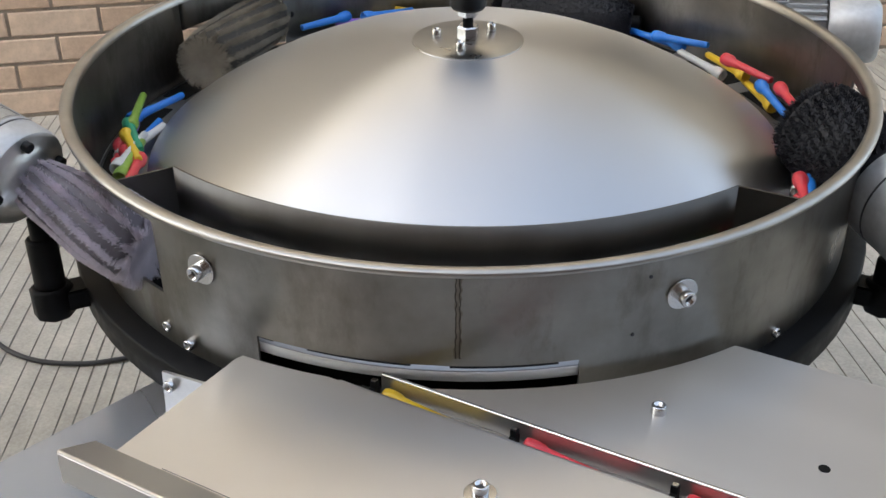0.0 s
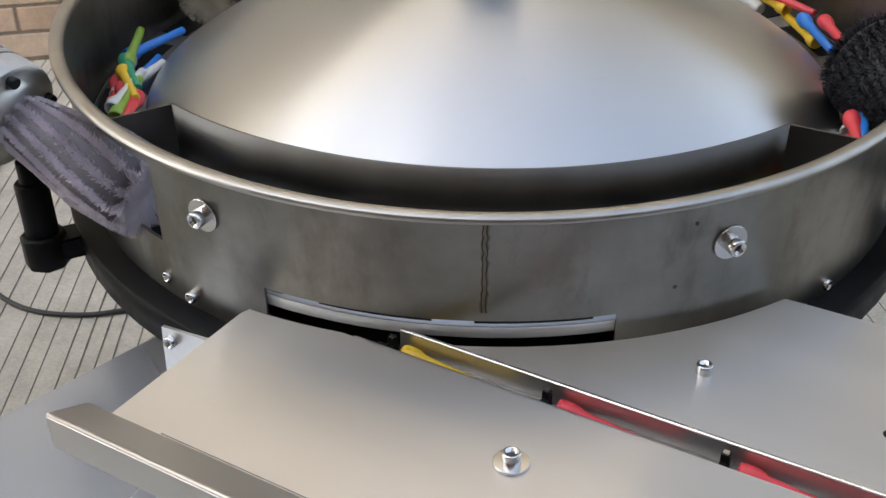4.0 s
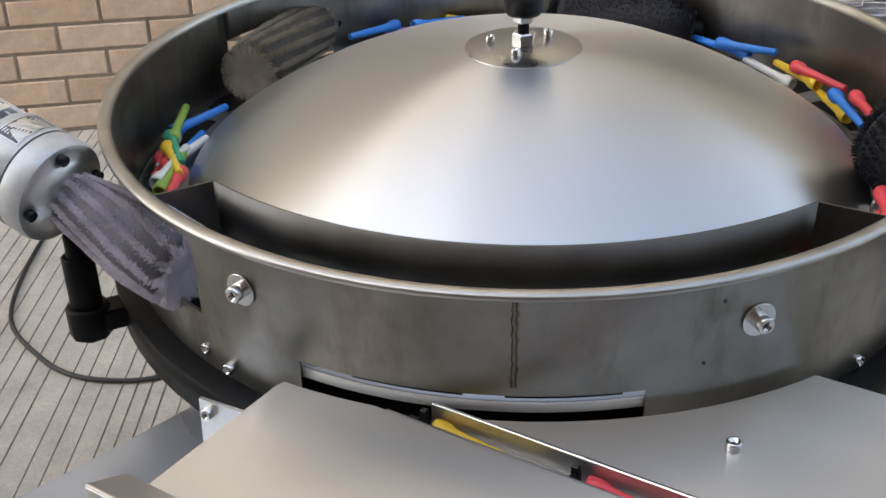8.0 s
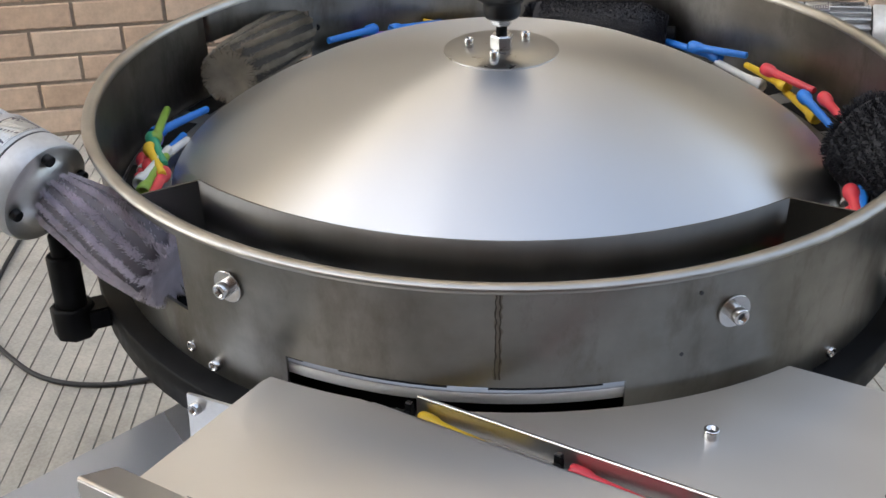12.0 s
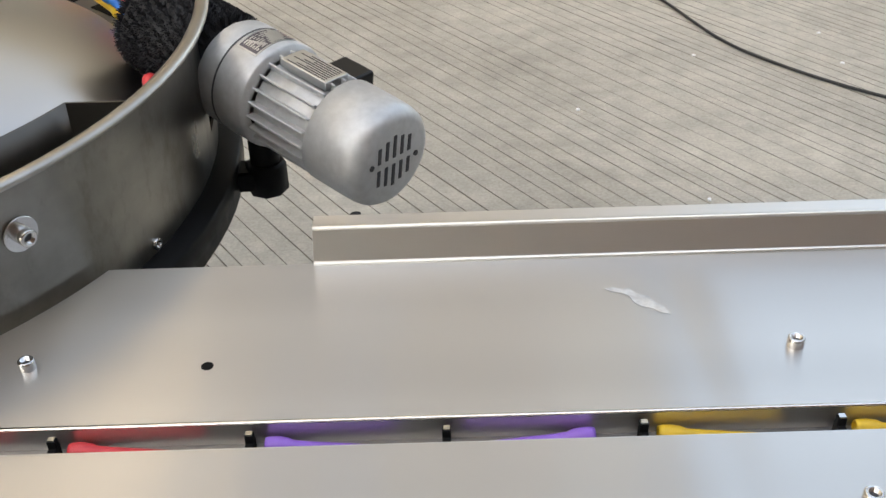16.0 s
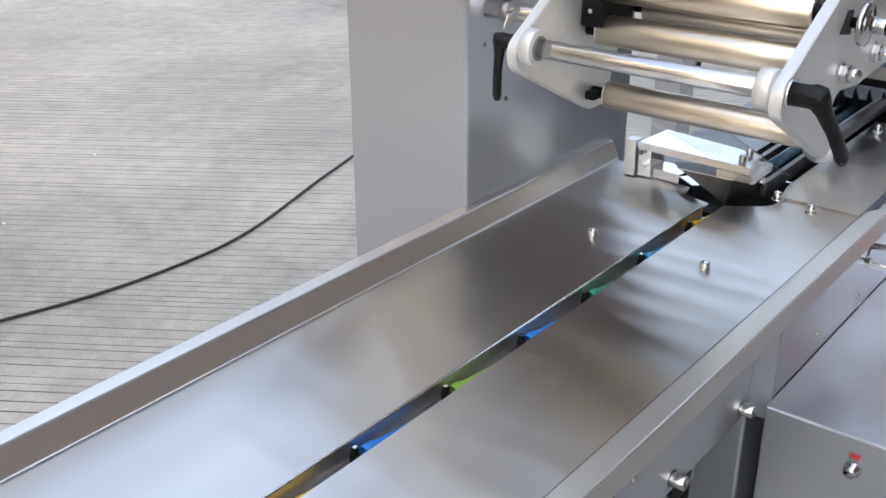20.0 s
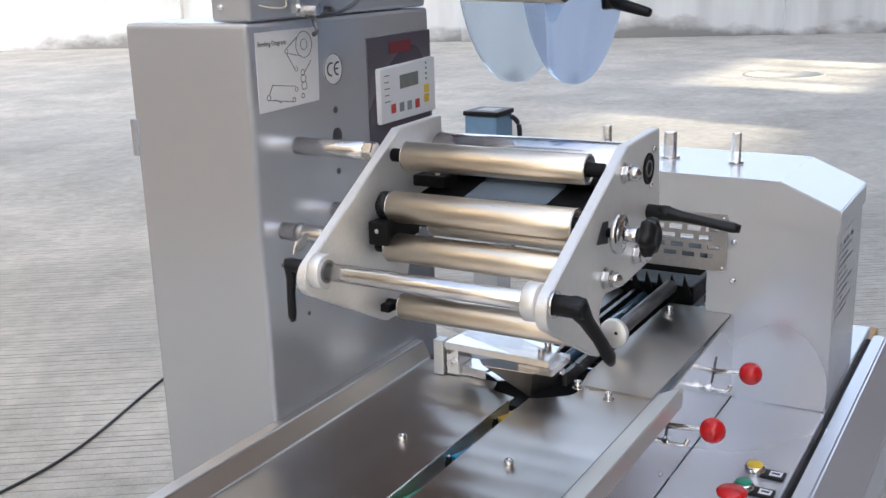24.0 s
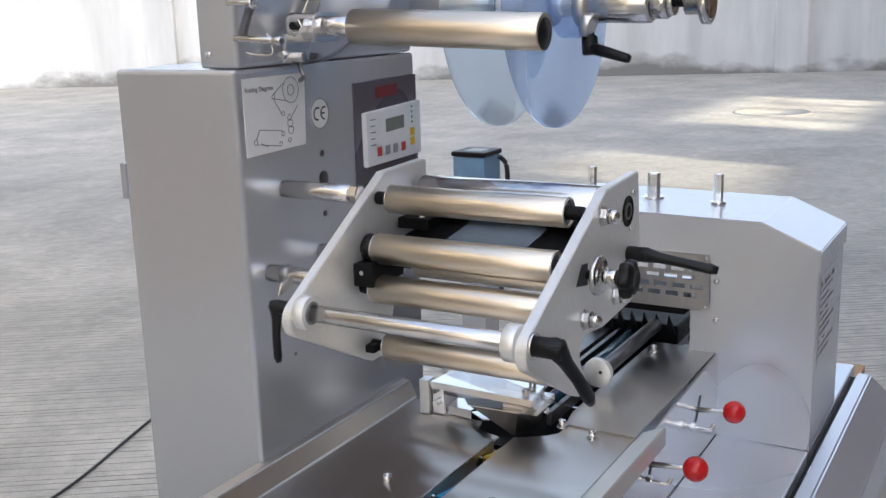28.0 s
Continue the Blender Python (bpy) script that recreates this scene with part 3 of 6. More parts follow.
smear = [(0.535, 1.051), (0.541, 1.053), (0.549, 1.050), (0.554, 1.051), (0.559, 1.043), (0.568, 1.039), (0.572, 1.030), (0.577, 1.026), (0.580, 1.015), (0.573, 1.017), (0.568, 1.023), (0.560, 1.026), (0.555, 1.031), (0.553, 1.040), (0.547, 1.045), (0.540, 1.046)]
part("residue_smear", prism(smear, lambda u, v, w: Vector((u, v, T + 0.0002 + w)), 0.0003), SMEAR, table, "dried white residue streak")
for x, y in ((0.102, 0.973), (0.663, 0.973), (1.097, 0.975), (1.875, 0.976), (0.664, 0.820), (1.094, 0.819), (1.875, 0.816)):
    socket_screw(None, (x, y, T), (x, y, T + 0.0078), 0.0062)
socket_screw(None, (0.022, 0.815, T + 0.0025), (0.022, 0.815, T + 0.0105), 0.0064, washer=0.0125, label="steel socket-head cap screw on a wide washer")
part("bolt_hole", lathe([(0.0046, 0.0), (0.0046, 0.0003)], (0.234, 0.969, T), (0.234, 0.969, T + 1), 24), BLACK_PAINT, table)
for x, z in ((1.658, 0.45), (1.837, 0.449)):
    socket_screw(None, (x, 0.733, z), (x, 0.716, z), 0.0085, washer=0.011, label="steel screw in the grey side panel")
for x, z in ((1.564, 0.505), (1.40, 0.50), (1.72, 0.53), (1.85, 0.535)):
    solo("pan_screw", lathe([(0.005, 0), (0.005, 0.002), (0.003, 0.0035), (0.0003, 0.0038)], (x, 0.733, z), (x, 0.7, z), 16), BRIGHT_STEEL, "small steel panel screw", "screw", "screws on the machine")
part("inner_panel", box((1.15, 0.772, 0.34), (1.812, 0.776, 0.47)), GREY_PAINT, table, "smooth grey inner panel")

# ---- pushers and sticks ----
PITCH = 0.1322


def stick_bm(length=0.088):
    """A hollow balloon stick with a cup head, along +x from the head."""
    prof = [(0.0045, 0.006), (0.0060, 0.0005), (0.0072, 0.0), (0.0082, 0.003), (0.0086, 0.009), (0.0078, 0.015), (0.0058, 0.019), (0.0053, 0.03), (0.0045, length - 0.001), (0.0038, length)]
    return lathe(prof, (0, 0, 0), (1, 0, 0), 14)


stick_meshes = {k: mesh_of("balloon_stick", stick_bm(), m) for k, m in STICK.items()}
NAMES = {"teal": "dark green", "green": "light green"}


def stick(color, m, where, group):
    ob = new("balloon_stick", stick_meshes[color])
    ob.matrix_world = m
    return tagged(ob, f"{NAMES.get(color, color)} plastic balloon stick {where}", "balloon stick", group)


seq = ["yellow", "red", "red", "purple", "purple", "yellow", "yellow", "blue", "green", "blue", "yellow", "blue", "green", "blue", "teal", "cyan", "yellow"]
pusher_bm = bm_join(box((-0.003, -0.006, -0.034), (0.003, 0.006, -0.006), 0.001), box((-0.003, -0.0015, -0.008), (0.003, 0.004, 0.0), 0.0006))
pusher_me = mesh_of("pusher_finger", pusher_bm, BLACK_PAINT)
cap_me = mesh_of("pusher_cap", box((-0.0022, -0.001, 0.0), (0.0022, 0.003, 0.0012)), BRIGHT_STEEL)
for k, col in enumerate(seq):
    x = -0.122 + PITCH * k
    ob = new("pusher_finger", pusher_me)
    ob.location = (x, 0.5 * (NEAR_Y + FAR_Y), T)
    tagged(ob, "dark steel chain pusher finger with a bright tip in the channel", "pusher", "pushers on the chain")
    c = new("pusher_cap", cap_me)
    c.parent = ob
    rev = k == 4
    m = pose(x + (0.10 if rev else 0.010), 0.8955, T - 0.0105, 0, 0, 180 if rev else 0) @ pose(0, 0, 0, 0, 2.6, 3 if rev else -3) @ Matrix.Diagonal((1, 0.78, 0.78, 1))
    stick(col, m, "lying in the pusher channel", "sticks in the channel")

# ---- turntable bowl ----
BN = Vector((0.022, -0.054, 1)).normalized()
BX = Vector((1, 0, 0)) - BN * BN.x
BX.normalize()
BY = BN.cross(BX)
BM = Matrix(((BX.x, BY.x, BN.x, BOWL_C.x), (BX.y, BY.y, BN.y, BOWL_C.y), (BX.z, BY.z, BN.z, 0.7375), (0, 0, 0, 1)))
BR = 0.437


def in_bowl(bm):
    bm.transform(BM)
    return bm


def pol(r, a, z=0.0):
    return Vector((r * math.cos(radians(a)), r * math.sin(radians(a)), z))


bowl = thing("turntable_bowl", (BOWL_C.x, BOWL_C.y, 0.0), "round weathered stainless steel sorting bowl with a rolled rim", "sorting bowl")
OPEN = ((-86.5, -49, -0.1275, -0.0955), (-118, -101.5, -0.092, -0.016), (156.5, 180.3, -0.112, -0.040), (92, 101, -0.108, -0.055), (2, 26, -0.118, -0.014))


def bowl_wall():
    angs = sorted({float(a) for a in range(-180, 180, 2)} | {a for o in OPEN for a in o[:2]})
    zs = sorted({0.0, -0.05, -0.1, -0.135, -0.16} | {z for o in OPEN for z in o[2:]})
    n, nz = len(angs), len(zs) - 1

    def solid(i, k):
        am = 0.5 * (angs[i % n] + (angs[(i + 1) % n] if (i + 1) % n else angs[0] + 360))
        return 0 <= k < nz and not any(o[0] < am < o[1] and o[2] < 0.5 * (zs[k] + zs[k + 1]) < o[3] for o in OPEN)

    outer, inner = bmesh.new(), bmesh.new()
    for bm, r, turn in ((outer, BR, 1), (inner, BR - 0.003, -1)):
        g = [[bm.verts.new(pol(r, a, z)) for z in zs] for a in angs]
        for i in range(n):
            for k in range(nz):
                if solid(i, k):
                    j = (i + 1) % n
                    bm.faces.new((g[i][k], g[j][k], g[j][k + 1], g[i][k + 1])[::turn]).smooth = True
    for i in range(n):
        a0, a1 = angs[i], angs[(i + 1) % n]
        for k in range(nz):
            if not solid(i, k):
                continue
            for edge, there in (((a0, zs[k], a0, zs[k + 1]), solid(i - 1, k)), ((a1, zs[k + 1], a1, zs[k]), solid(i + 1, k)), ((a1, zs[k], a0, zs[k]), solid(i, k - 1)), ((a0, zs[k + 1], a1, zs[k + 1]), solid(i, k + 1))):
                if not there:
                    p, z0, q, z1 = edge
                    outer.faces.new([outer.verts.new(v) for v in (pol(BR, p, z0), pol(BR, q, z1), pol(BR - 0.003, q, z1), pol(BR - 0.003, p, z0))])
    return in_bowl(outer), in_bowl(inner)


wall_out, wall_in = bowl_wall()
part("bowl_wall", wall_out, BOWL_STEEL, bowl)
# Inner face carries the bowl's inside shade in its base colour.
part("bowl_lining", wall_in, BOWL_SHADED, bowl, "stained inner face, colour darkened for the shade inside")
lip = [(BR - 0.003, -0.004), (BR - 0.0035, 0.002), (BR + 0.001, 0.0045), (BR + 0.008, 0.004), (BR + 0.010, 0.0015), (BR + 0.0095, -0.001), (BR + 0.002, -0.004)]
part("rim_lip", in_bowl(lathe(lip + lip[:1], (0, 0, 0), (0, 0, 1), 120, False)), RIM_STEEL, bowl, "rolled rim rubbed brighter than the wall")
part("base_ring", in_bowl(lathe([(BR - 0.03, -0.150), (BR - 0.004, -0.1485), (BR + 0.022, -0.150), (BR + 0.024, -0.152), (BR + 0.024, -0.185), (BR - 0.03, -0.185), (BR - 0.03, -0.150)], (0, 0, 0), (0, 0, 1), 96, False)), BLACK_PAINT, bowl, "black painted base ring")
part("bowl_floor", in_bowl(lathe([(0.001, -0.150), (BR - 0.004, -0.150), (BR - 0.004, -0.155), (0.001, -0.155)], (0, 0, 0), (0, 0, 1), 64, False)), BLACK_PAINT, bowl)
def seam(c, w, h, seed):
    """A wavering vertical strip on the bowl wall, c metres round from the joint."""
    rn = random.Random(seed)
    mid = [c + rn.uniform(-0.0007, 0.0007) for _ in range(19)]
    zz = [-0.004 - 0.0046 * k for k in range(19)]
    edge = [(m + w * rn.uniform(0.6, 1.2), z) for m, z in zip(mid, zz)] + [(m - w * rn.uniform(0.6, 1.2), z) for m, z in reversed(list(zip(mid, zz)))]
    return in_bowl(prism(edge, lambda u, v, w_: pol(BR - 0.0005 + w_, -62.6 + math.degrees(u / BR), v), h))


weld = part("weld_seam", seam(0.0, 0.0030, 0.0012, 5), BEAD, bowl, "rough vertical weld between two dark lines")
for k, c in enumerate((-0.0017, 0.0016)):
    part("weld_edge", seam(c, 0.00055, 0.0016, 8 + k), WELD, weld)
pedestal = part("pedestal", lathe([(0.30, 0.0), (0.30, 0.02), (0.2, 0.04), (0.2, 0.5), (0.36, 0.545), (0.36, 0.556)], (BOWL_C.x, BOWL_C.y, 0), (BOWL_C.x, BOWL_C.y, 1), 40), GREY_PAINT, bowl)


def guard():
    """The curved pocket guard between dome and wall, open at the top."""
    bm = bmesh.new()
    a0, a1 = -111.0, -19.5
    pts = [pol(BR - 0.006, a0 - 2.2)] + [pol(0.3525 + 0.0195 * (k / 20 - 1) ** 2, a0 + (a1 - a0) * k / 40) for k in range(41)] + [pol(BR - 0.006, a1 + 4.0)]
    lo = [bm.verts.new(p + Vector((0, 0, -0.076))) for p in pts]
    hi = [bm.verts.new(p + Vector((0, 0, -0.0105 if 0 < i < len(pts) - 1 else -0.014))) for i, p in enumerate(pts)]
    for k in range(len(pts) - 1):
        bm.faces.new((lo[k], lo[k + 1], hi[k + 1], hi[k])).smooth = 0 < k < len(pts) - 2
    bmesh.ops.recalc_face_normals(bm, faces=bm.faces)
    bmesh.ops.solidify(bm, geom=list(bm.faces), thickness=0.0022)
    return in_bowl(bm)


gd = thing("pocket_guard", (BOWL_C.x, BOWL_C.y - 0.36, 0.62), "curved stainless steel guard wall inside the bowl, darkened for shade", "guard")
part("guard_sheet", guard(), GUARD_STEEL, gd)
for a in (-93.4, -37.3):
    m = Matrix.Rotation(radians(a), 4, "Z")
    b = box((BR - 0.040, -0.012, -0.056), (BR - 0.006, 0.012, -0.031), 0.002)
    b.transform(m)
    part("guard_block", in_bowl(b), RING_STEEL, gd, "small steel mounting block")

def arc_poly(r0, r1, half, n=6):
    """Outline of a ring sector about the x axis."""
    ang = [radians(-half + 2 * half * k / n) for k in range(n + 1)]
    return [(r1 * math.cos(a), r1 * math.sin(a)) for a in ang] + [(r0 * math.cos(a), r0 * math.sin(a)) for a in reversed(ang)]


disc = thing("rotary_disc", (BOWL_C.x, BOWL_C.y, 0.60), "domed satin steel rotary disc with a hub plate", "rotary disc")
DOME = [(0.052, 0.0268), (0.08, 0.0245), (0.12, 0.0185), (0.17, 0.0065), (0.22, -0.0105), (0.27, -0.0325), (0.31, -0.0535), (0.345, -0.0745), (0.366, -0.090), (0.372, -0.098)]
part("dome", in_bowl(lathe(DOME, (0, 0, 0), (0, 0, 1), 128, False)), DOME_STEEL, disc)
part("pocket_ring", in_bowl(lathe([(0.36, -0.1065), (0.405, -0.1065), (0.4295, -0.1063), (0.4305, -0.1075), (0.4305, -0.117), (0.36, -0.118)], (0, 0, 0), (0, 0, 1), 128, False)), RING_STEEL, disc, "flat steel pocket ring")
part("ring_edge", in_bowl(lathe([(0.4306, -0.1068), (0.4320, -0.1076), (0.4320, -0.1160), (0.4306, -0.1168)], (0, 0, 0), (0, 0, 1), 128, False)), PLATE_ALU, disc, "bright machined ring edge")
for k in range(21):
    b = prism(arc_poly(0.392, 0.4262, 6.3), lambda u, v, w: Vector((u, v, -0.1068 + w)), 0.0012)
    b.transform(Matrix.Rotation(radians(k * 360 / 21 - 57.3), 4, "Z"))
    part("ring_pocket", in_bowl(b), BLACK_PAINT, disc, "dark pocket between two spokes")
part("hub_plate", in_bowl(lathe([(0.063, 0.0252), (0.063, 0.0266), (0.0622, 0.0271), (0.0005, 0.0276)], (0, 0, 0), (0, 0, 1), 64, False)), HUB_STEEL, disc, "round grey hub plate")
for a in (-160, 70, -75):
    p = BM @ pol(0.036, a, 0.0274)
    socket_screw(disc, p, p + BN * 0.010, 0.005, "hub_screw")
p0 = BM @ Vector((0, 0, 0.0275))
part("hub_nut", hexa(p0, p0 + BN * 0.016, 0.0125), BRIGHT_STEEL, disc)
part("hub_stud", rod(p0 + BN * 0.015, p0 + BN * 0.028, 0.006), BLACK_PAINT, disc)
part("lock_nut", hexa(p0 + BN * 0.027, p0 + BN * 0.036, 0.0115), BRIGHT_STEEL, disc)
knob = [(0.0, 0.036), (0.018, 0.036), (0.0205, 0.040), (0.0205, 0.052), (0.024, 0.054), (0.026, 0.058), (0.034, 0.061), (0.0395, 0.068), (0.0405, 0.076), (0.038, 0.084), (0.03, 0.089), (0.0, 0.091)]
kb = lathe([(max(r, 0.0003), h) for r, h in knob], p0, p0 + BN, 56, False)
for v in kb.verts:
    q = v.co - p0
    h = q.dot(BN)
    rad = q - BN * h
    if h > 0.059 and rad.length > 0.02:
        v.co = p0 + BN * h + rad * (1 + 0.07 * math.cos(7 * math.atan2(rad.y, rad.x)))
part("hand_knob", kb, BLACK, disc, "black lobed hand knob")

for a, z in ((-93.4, -0.042), (-37.3, -0.046)):
    q0 = BM @ pol(BR + 0.0026, a, z)
    q1 = BM @ pol(BR + 0.0125, a, z)
    socket_screw(None, q0, q1, 0.0072, washer=0.0148, label="steel socket screw on a wide washer in the bowl wall")
for a, z, n in ((-101.8, -0.131, 0.0035), (-97.1, -0.134, 0.008), (-20.0, -0.139, 0.004), (22, -0.135, 0.004)):
    q0 = BM @ pol(BR, a, z)
    socket_screw(None, q0, BM @ pol(BR + n, a, z), 0.0055, label="small steel screw in the foot of the bowl wall")
for a, z in ((-41.5, -0.022), (-43.0, -0.078)):
    part("pin_hole", lathe([(0.0017, 0), (0.0017, 0.0006)], BM @ pol(BR, a, z), BM @ pol(BR + 1, a, z), 12), INK, bowl)

# sticks in the bowl
rnd = random.Random(11)
cols = list(STICK)
spots = [(a, 0) for a in (-128, -134, -139, -143, -147, -131, -151, -137, -155, -126, -160, -145, -129, -133, -141, -149, -124, -136)] + [(a, 0) for a in (146, 141, 136, 132, 128, 150)] + \
        [(a, 0) for a in (84, 76, 70, 64, 58, 52, 47, 41, 36, 31, 26, 20, 14, 8, 2, -4, -9, -13, -16, -6, 0, 11, 24)]
order = ["red", "green", "white", "red", "purple", "red", "blue", "red", "green", "purple", "blue", "teal", "purple", "red", "yellow", "white", "purple", "green",
         "green", "purple", "blue", "yellow", "yellow", "blue", "purple", "blue", "blue", "white", "yellow", "red", "yellow", "blue", "red", "blue", "green", "purple", "white", "red", "blue", "yellow", "red"]
for k, (a, _) in enumerate(spots):
    lay = k % 3
    r = 0.396 + rnd.uniform(-0.012, 0.012)
    spread = 9 if 18 < a < 90 else 26
    turn = a + 90 + rnd.choice((0, 180)) + rnd.uniform(-spread, spread)
    m = BM @ Matrix.Translation(pol(r, a, -0.0935 + 0.010 * lay)) @ pose(0, 0, 0, 0, rnd.uniform(-7, 5), turn) @ pose(-0.044, 0, 0)
    stick(order[k % len(order)], m, "lying in the sorting bowl", "sticks in the bowl")


# ---- brush motors ----
def bristles(p, q, r, core, material, parent, seed, rows=13, per=34, blades=46, taper=1.0, rise=1.6, thin=0.0008, loose=0.0028):
    """Tufts set in spiral rows on a core, with gaps between the rows and a frayed free end."""
    rn = random.Random(seed)
    x, y, z = axis_frame(p, q)
    p = Vector(p)
    n = (Vector(q) - p).length
    verts, faces = [], []

    def blade(b, tip, s):
        k = len(verts)
        verts.extend((tuple(p + b - s), tuple(p + b + s), tuple(p + tip + s * 0.6), tuple(p + tip - s * 0.6)))
        faces.append((k, k + 1, k + 2, k + 3))

    for i in range(rows):
        for j in range(per):
            h0, a0 = n * (j + 0.5) / per, 2 * math.pi * (i / rows) + 0.7 * j / per
            last = j > per - 3
            for _ in range(blades):
                a, h = a0 + rn.gauss(0, 0.62 / rows), h0 + rn.gauss(0, n / per * 0.3)
                d = x * math.cos(a) + y * math.sin(a)
                e = z.cross(d)
                s = (e * rn.uniform(-1, 1) + z * rn.uniform(-1, 1)).normalized() * thin
                reach = r * (taper + (1 - taper) * min(1.0, h / n * rise)) * rn.uniform(0.95, 1.0)
                lean = rn.uniform(0.0, 0.014) if last else rn.gauss(0, 0.001)
                tip = d * (reach - (abs(lean) * 0.25 if last else 0)) + z * (h + lean) + e * rn.gauss(0, loose)
                blade(d * core + z * h, tip, s)
    for _ in range(1400):
        a, f0 = rn.uniform(0, 2 * math.pi), rn.uniform(0.0, 0.5)
        d = x * math.cos(a) + y * math.sin(a)
        blade(d * r * f0 * 0.5 + z * (n + 0.004), d * r * rn.uniform(0.6, 0.95) + z * (n + rn.uniform(0.002, 0.012)), z.cross(d) * thin)
    ob = pydata("bristles", verts, faces, (material,))
    ob.parent = parent
    ob.matrix_basis = parent.matrix_basis.inverted()
    return tagged(ob, kind="stuff")


def brush_motor(cap, heading, tilt, length, brush, bristle, tone, seed, post=True, gap=0.0, wide=0.041, R=0.043, stand=None, taper=1.0, rise=1.6):
    """A gear motor from its fan cap to its face, and the round brush that it turns."""
    cap = Vector(cap)
    h = Vector((math.cos(radians(heading)) * math.cos(radians(tilt)), math.sin(radians(heading)) * math.cos(radians(tilt)), math.sin(radians(tilt))))
    face = cap + h * length
    x, y, z = axis_frame(cap, face)
    mt = thing("gear_motor", (cap.x, cap.y, cap.z), "silver-grey cast aluminium gear motor with a finned body", "electric motor", "brush motors")
    part("fan_cover", lathe([(0.0005, 0.0), (R * 0.80, 0.0), (R * 0.92, 0.0025), (R * 1.0, 0.008), (R * 1.03, 0.016), (R * 1.04, 0.03), (R * 1.04, 0.066), (R * 0.98, 0.068)], cap, face, 48, False), CAST, mt)
    for k in range(-2, 3):
        for s in (-1, 1):
            c = cap + x * (0.0096 * k) + y * (s * (0.0150 - 0.0016 * abs(k)))
            b = box((-0.0022, -0.0118 + 0.0016 * abs(k), -0.0006), (0.0022, 0.0118 - 0.0016 * abs(k), 0.0008), 0.0005, 1)
            b.transform(Matrix(((x.x, y.x, z.x, c.x), (x.y, y.y, z.y, c.y), (x.z, y.z, z.z, c.z), (0, 0, 0, 1))))
            part("air_slot", b, INK, mt)
    for s in (-1, 1):
        c = cap + x * (s * 0.029) + y * s * 0.004
        part("cover_screw", lathe([(0.0028, 0), (0.0028, 0.0012)], c + z * 0.0003, c - z, 12), INK, mt)
    part("motor_body", rod(cap + h * 0.067, cap + h * 0.147, R * 0.86, 40), CAST, mt)
    for k in range(22):
        a = 2 * math.pi * k / 22
        d = x * math.cos(a) + y * math.sin(a)
        e = z.cross(d)
        b = box((R * 0.83, -0.0012, 0.070), (R * 1.02, 0.0012, 0.144), 0.0007, 1)
        b.transform(Matrix(((d.x, e.x, z.x, cap.x), (d.y, e.y, z.y, cap.y), (d.z, e.z, z.z, cap.z), (0, 0, 0, 1))))
        part("cooling_fin", b, CAST, mt)
    part("gearbox", lathe([(R * 0.9, 0.145), (R * 1.08, 0.147), (R * 1.1, 0.15), (R * 1.1, length - 0.028), (R * 1.08, length - 0.026), (R * 1.1, length - 0.024), (R * 1.1, length - 0.004), (R * 1.06, length)], cap, face, 48, False), CAST, mt)
    part("face_plate", lathe([(R * 1.06, length), (R * 0.98, length + 0.0012), (R * 0.76, length + 0.0015), (R * 0.72, length + 0.0045), (R * 0.56, length + 0.0065), (R * 0.36, length + 0.016), (0.0005, length + 0.0165)], cap, face, 48, False), ALU, mt, "turned aluminium face with a hub cone")
    part("seal_line", lathe([(R * 1.085, length - 0.0275), (R * 1.1006, length - 0.0268), (R * 1.1006, length - 0.0252), (R * 1.085, length - 0.0245)], cap, face, 48, False), INK, mt)
    for a in (0.1, 1.67, 3.24, 4.81):
        d = x * math.cos(a) + y * math.sin(a)
        c = cap + z * (length + 0.0006) + d * R * 0.87
        part("face_screw", rod(c, c + z * 0.008, 0.0055, 16), BLACK, mt)
    up = max((x, -x, y, -y), key=lambda w: w.z)
    side = z.cross(up)
    frame_m = lambda c: Matrix(((side.x, z.x, up.x, c.x), (side.y, z.y, up.y, c.y), (side.z, z.z, up.z, c.z), (0, 0, 0, 1)))

    def bent(h0, h1, a0, a1, lift, depth, n=10):
        """A thin patch wrapped round the gearbox, angles from its crown."""
        ring = [(radians(a0 + (a1 - a0) * k / n), h0) for k in range(n + 1)] + [(radians(a1 - (a1 - a0) * k / n), h1) for k in range(n + 1)]
        return prism(ring, lambda u, v, w: cap + z * v + (up * math.cos(u) + side * math.sin(u)) * (R * 1.1 + lift - depth + w), depth)

    pl = part("name_plate", bent(length - 0.058, length - 0.031, -27, 27, 0.0008, 0.0012), ALU, mt, "silver plate with a dark print field")
    part("print_field", bent(length - 0.0565, length - 0.0325, -25.5, 25.5, 0.0010, 0.0004), PANEL_DARK, pl)
    rn = random.Random(seed)
    for k in range(7):
        a = -22.0
        while a < 20:
            w = rn.uniform(2.5, 9)
            part("print_bar", bent(length - 0.0548 + k * 0.0031, length - 0.0534 + k * 0.0031, a, min(22, a + w), 0.0012, 0.0003, 3), ALU, pl)
            a += w + rn.uniform(1.5, 4)
    b = box((-0.014, -0.03, -0.006), (0.014, 0.03, 0.003), 0.0006, 1)
    c = cap + z * 0.105 + up * (R * 1.0) 
    b.transform(frame_m(c))
    pl = part("rating_plate", b, ALU, mt, "aluminium rating plate with unreadable print")
    for k in range(8):
        b = box((-0.012 + k * 0.0031, -0.026, 0.003), (-0.011 + k * 0.0031, 0.024 - 0.01 * (k % 3), 0.0033))
        b.transform(frame_m(c))
        part("print_bar", b, INK, pl)
    b = box((0.02, -0.02, -0.03), (0.05, 0.02, 0.0), 0.003)
    b.transform(frame_m(cap + z * 0.095 + up * (R * 0.85)))
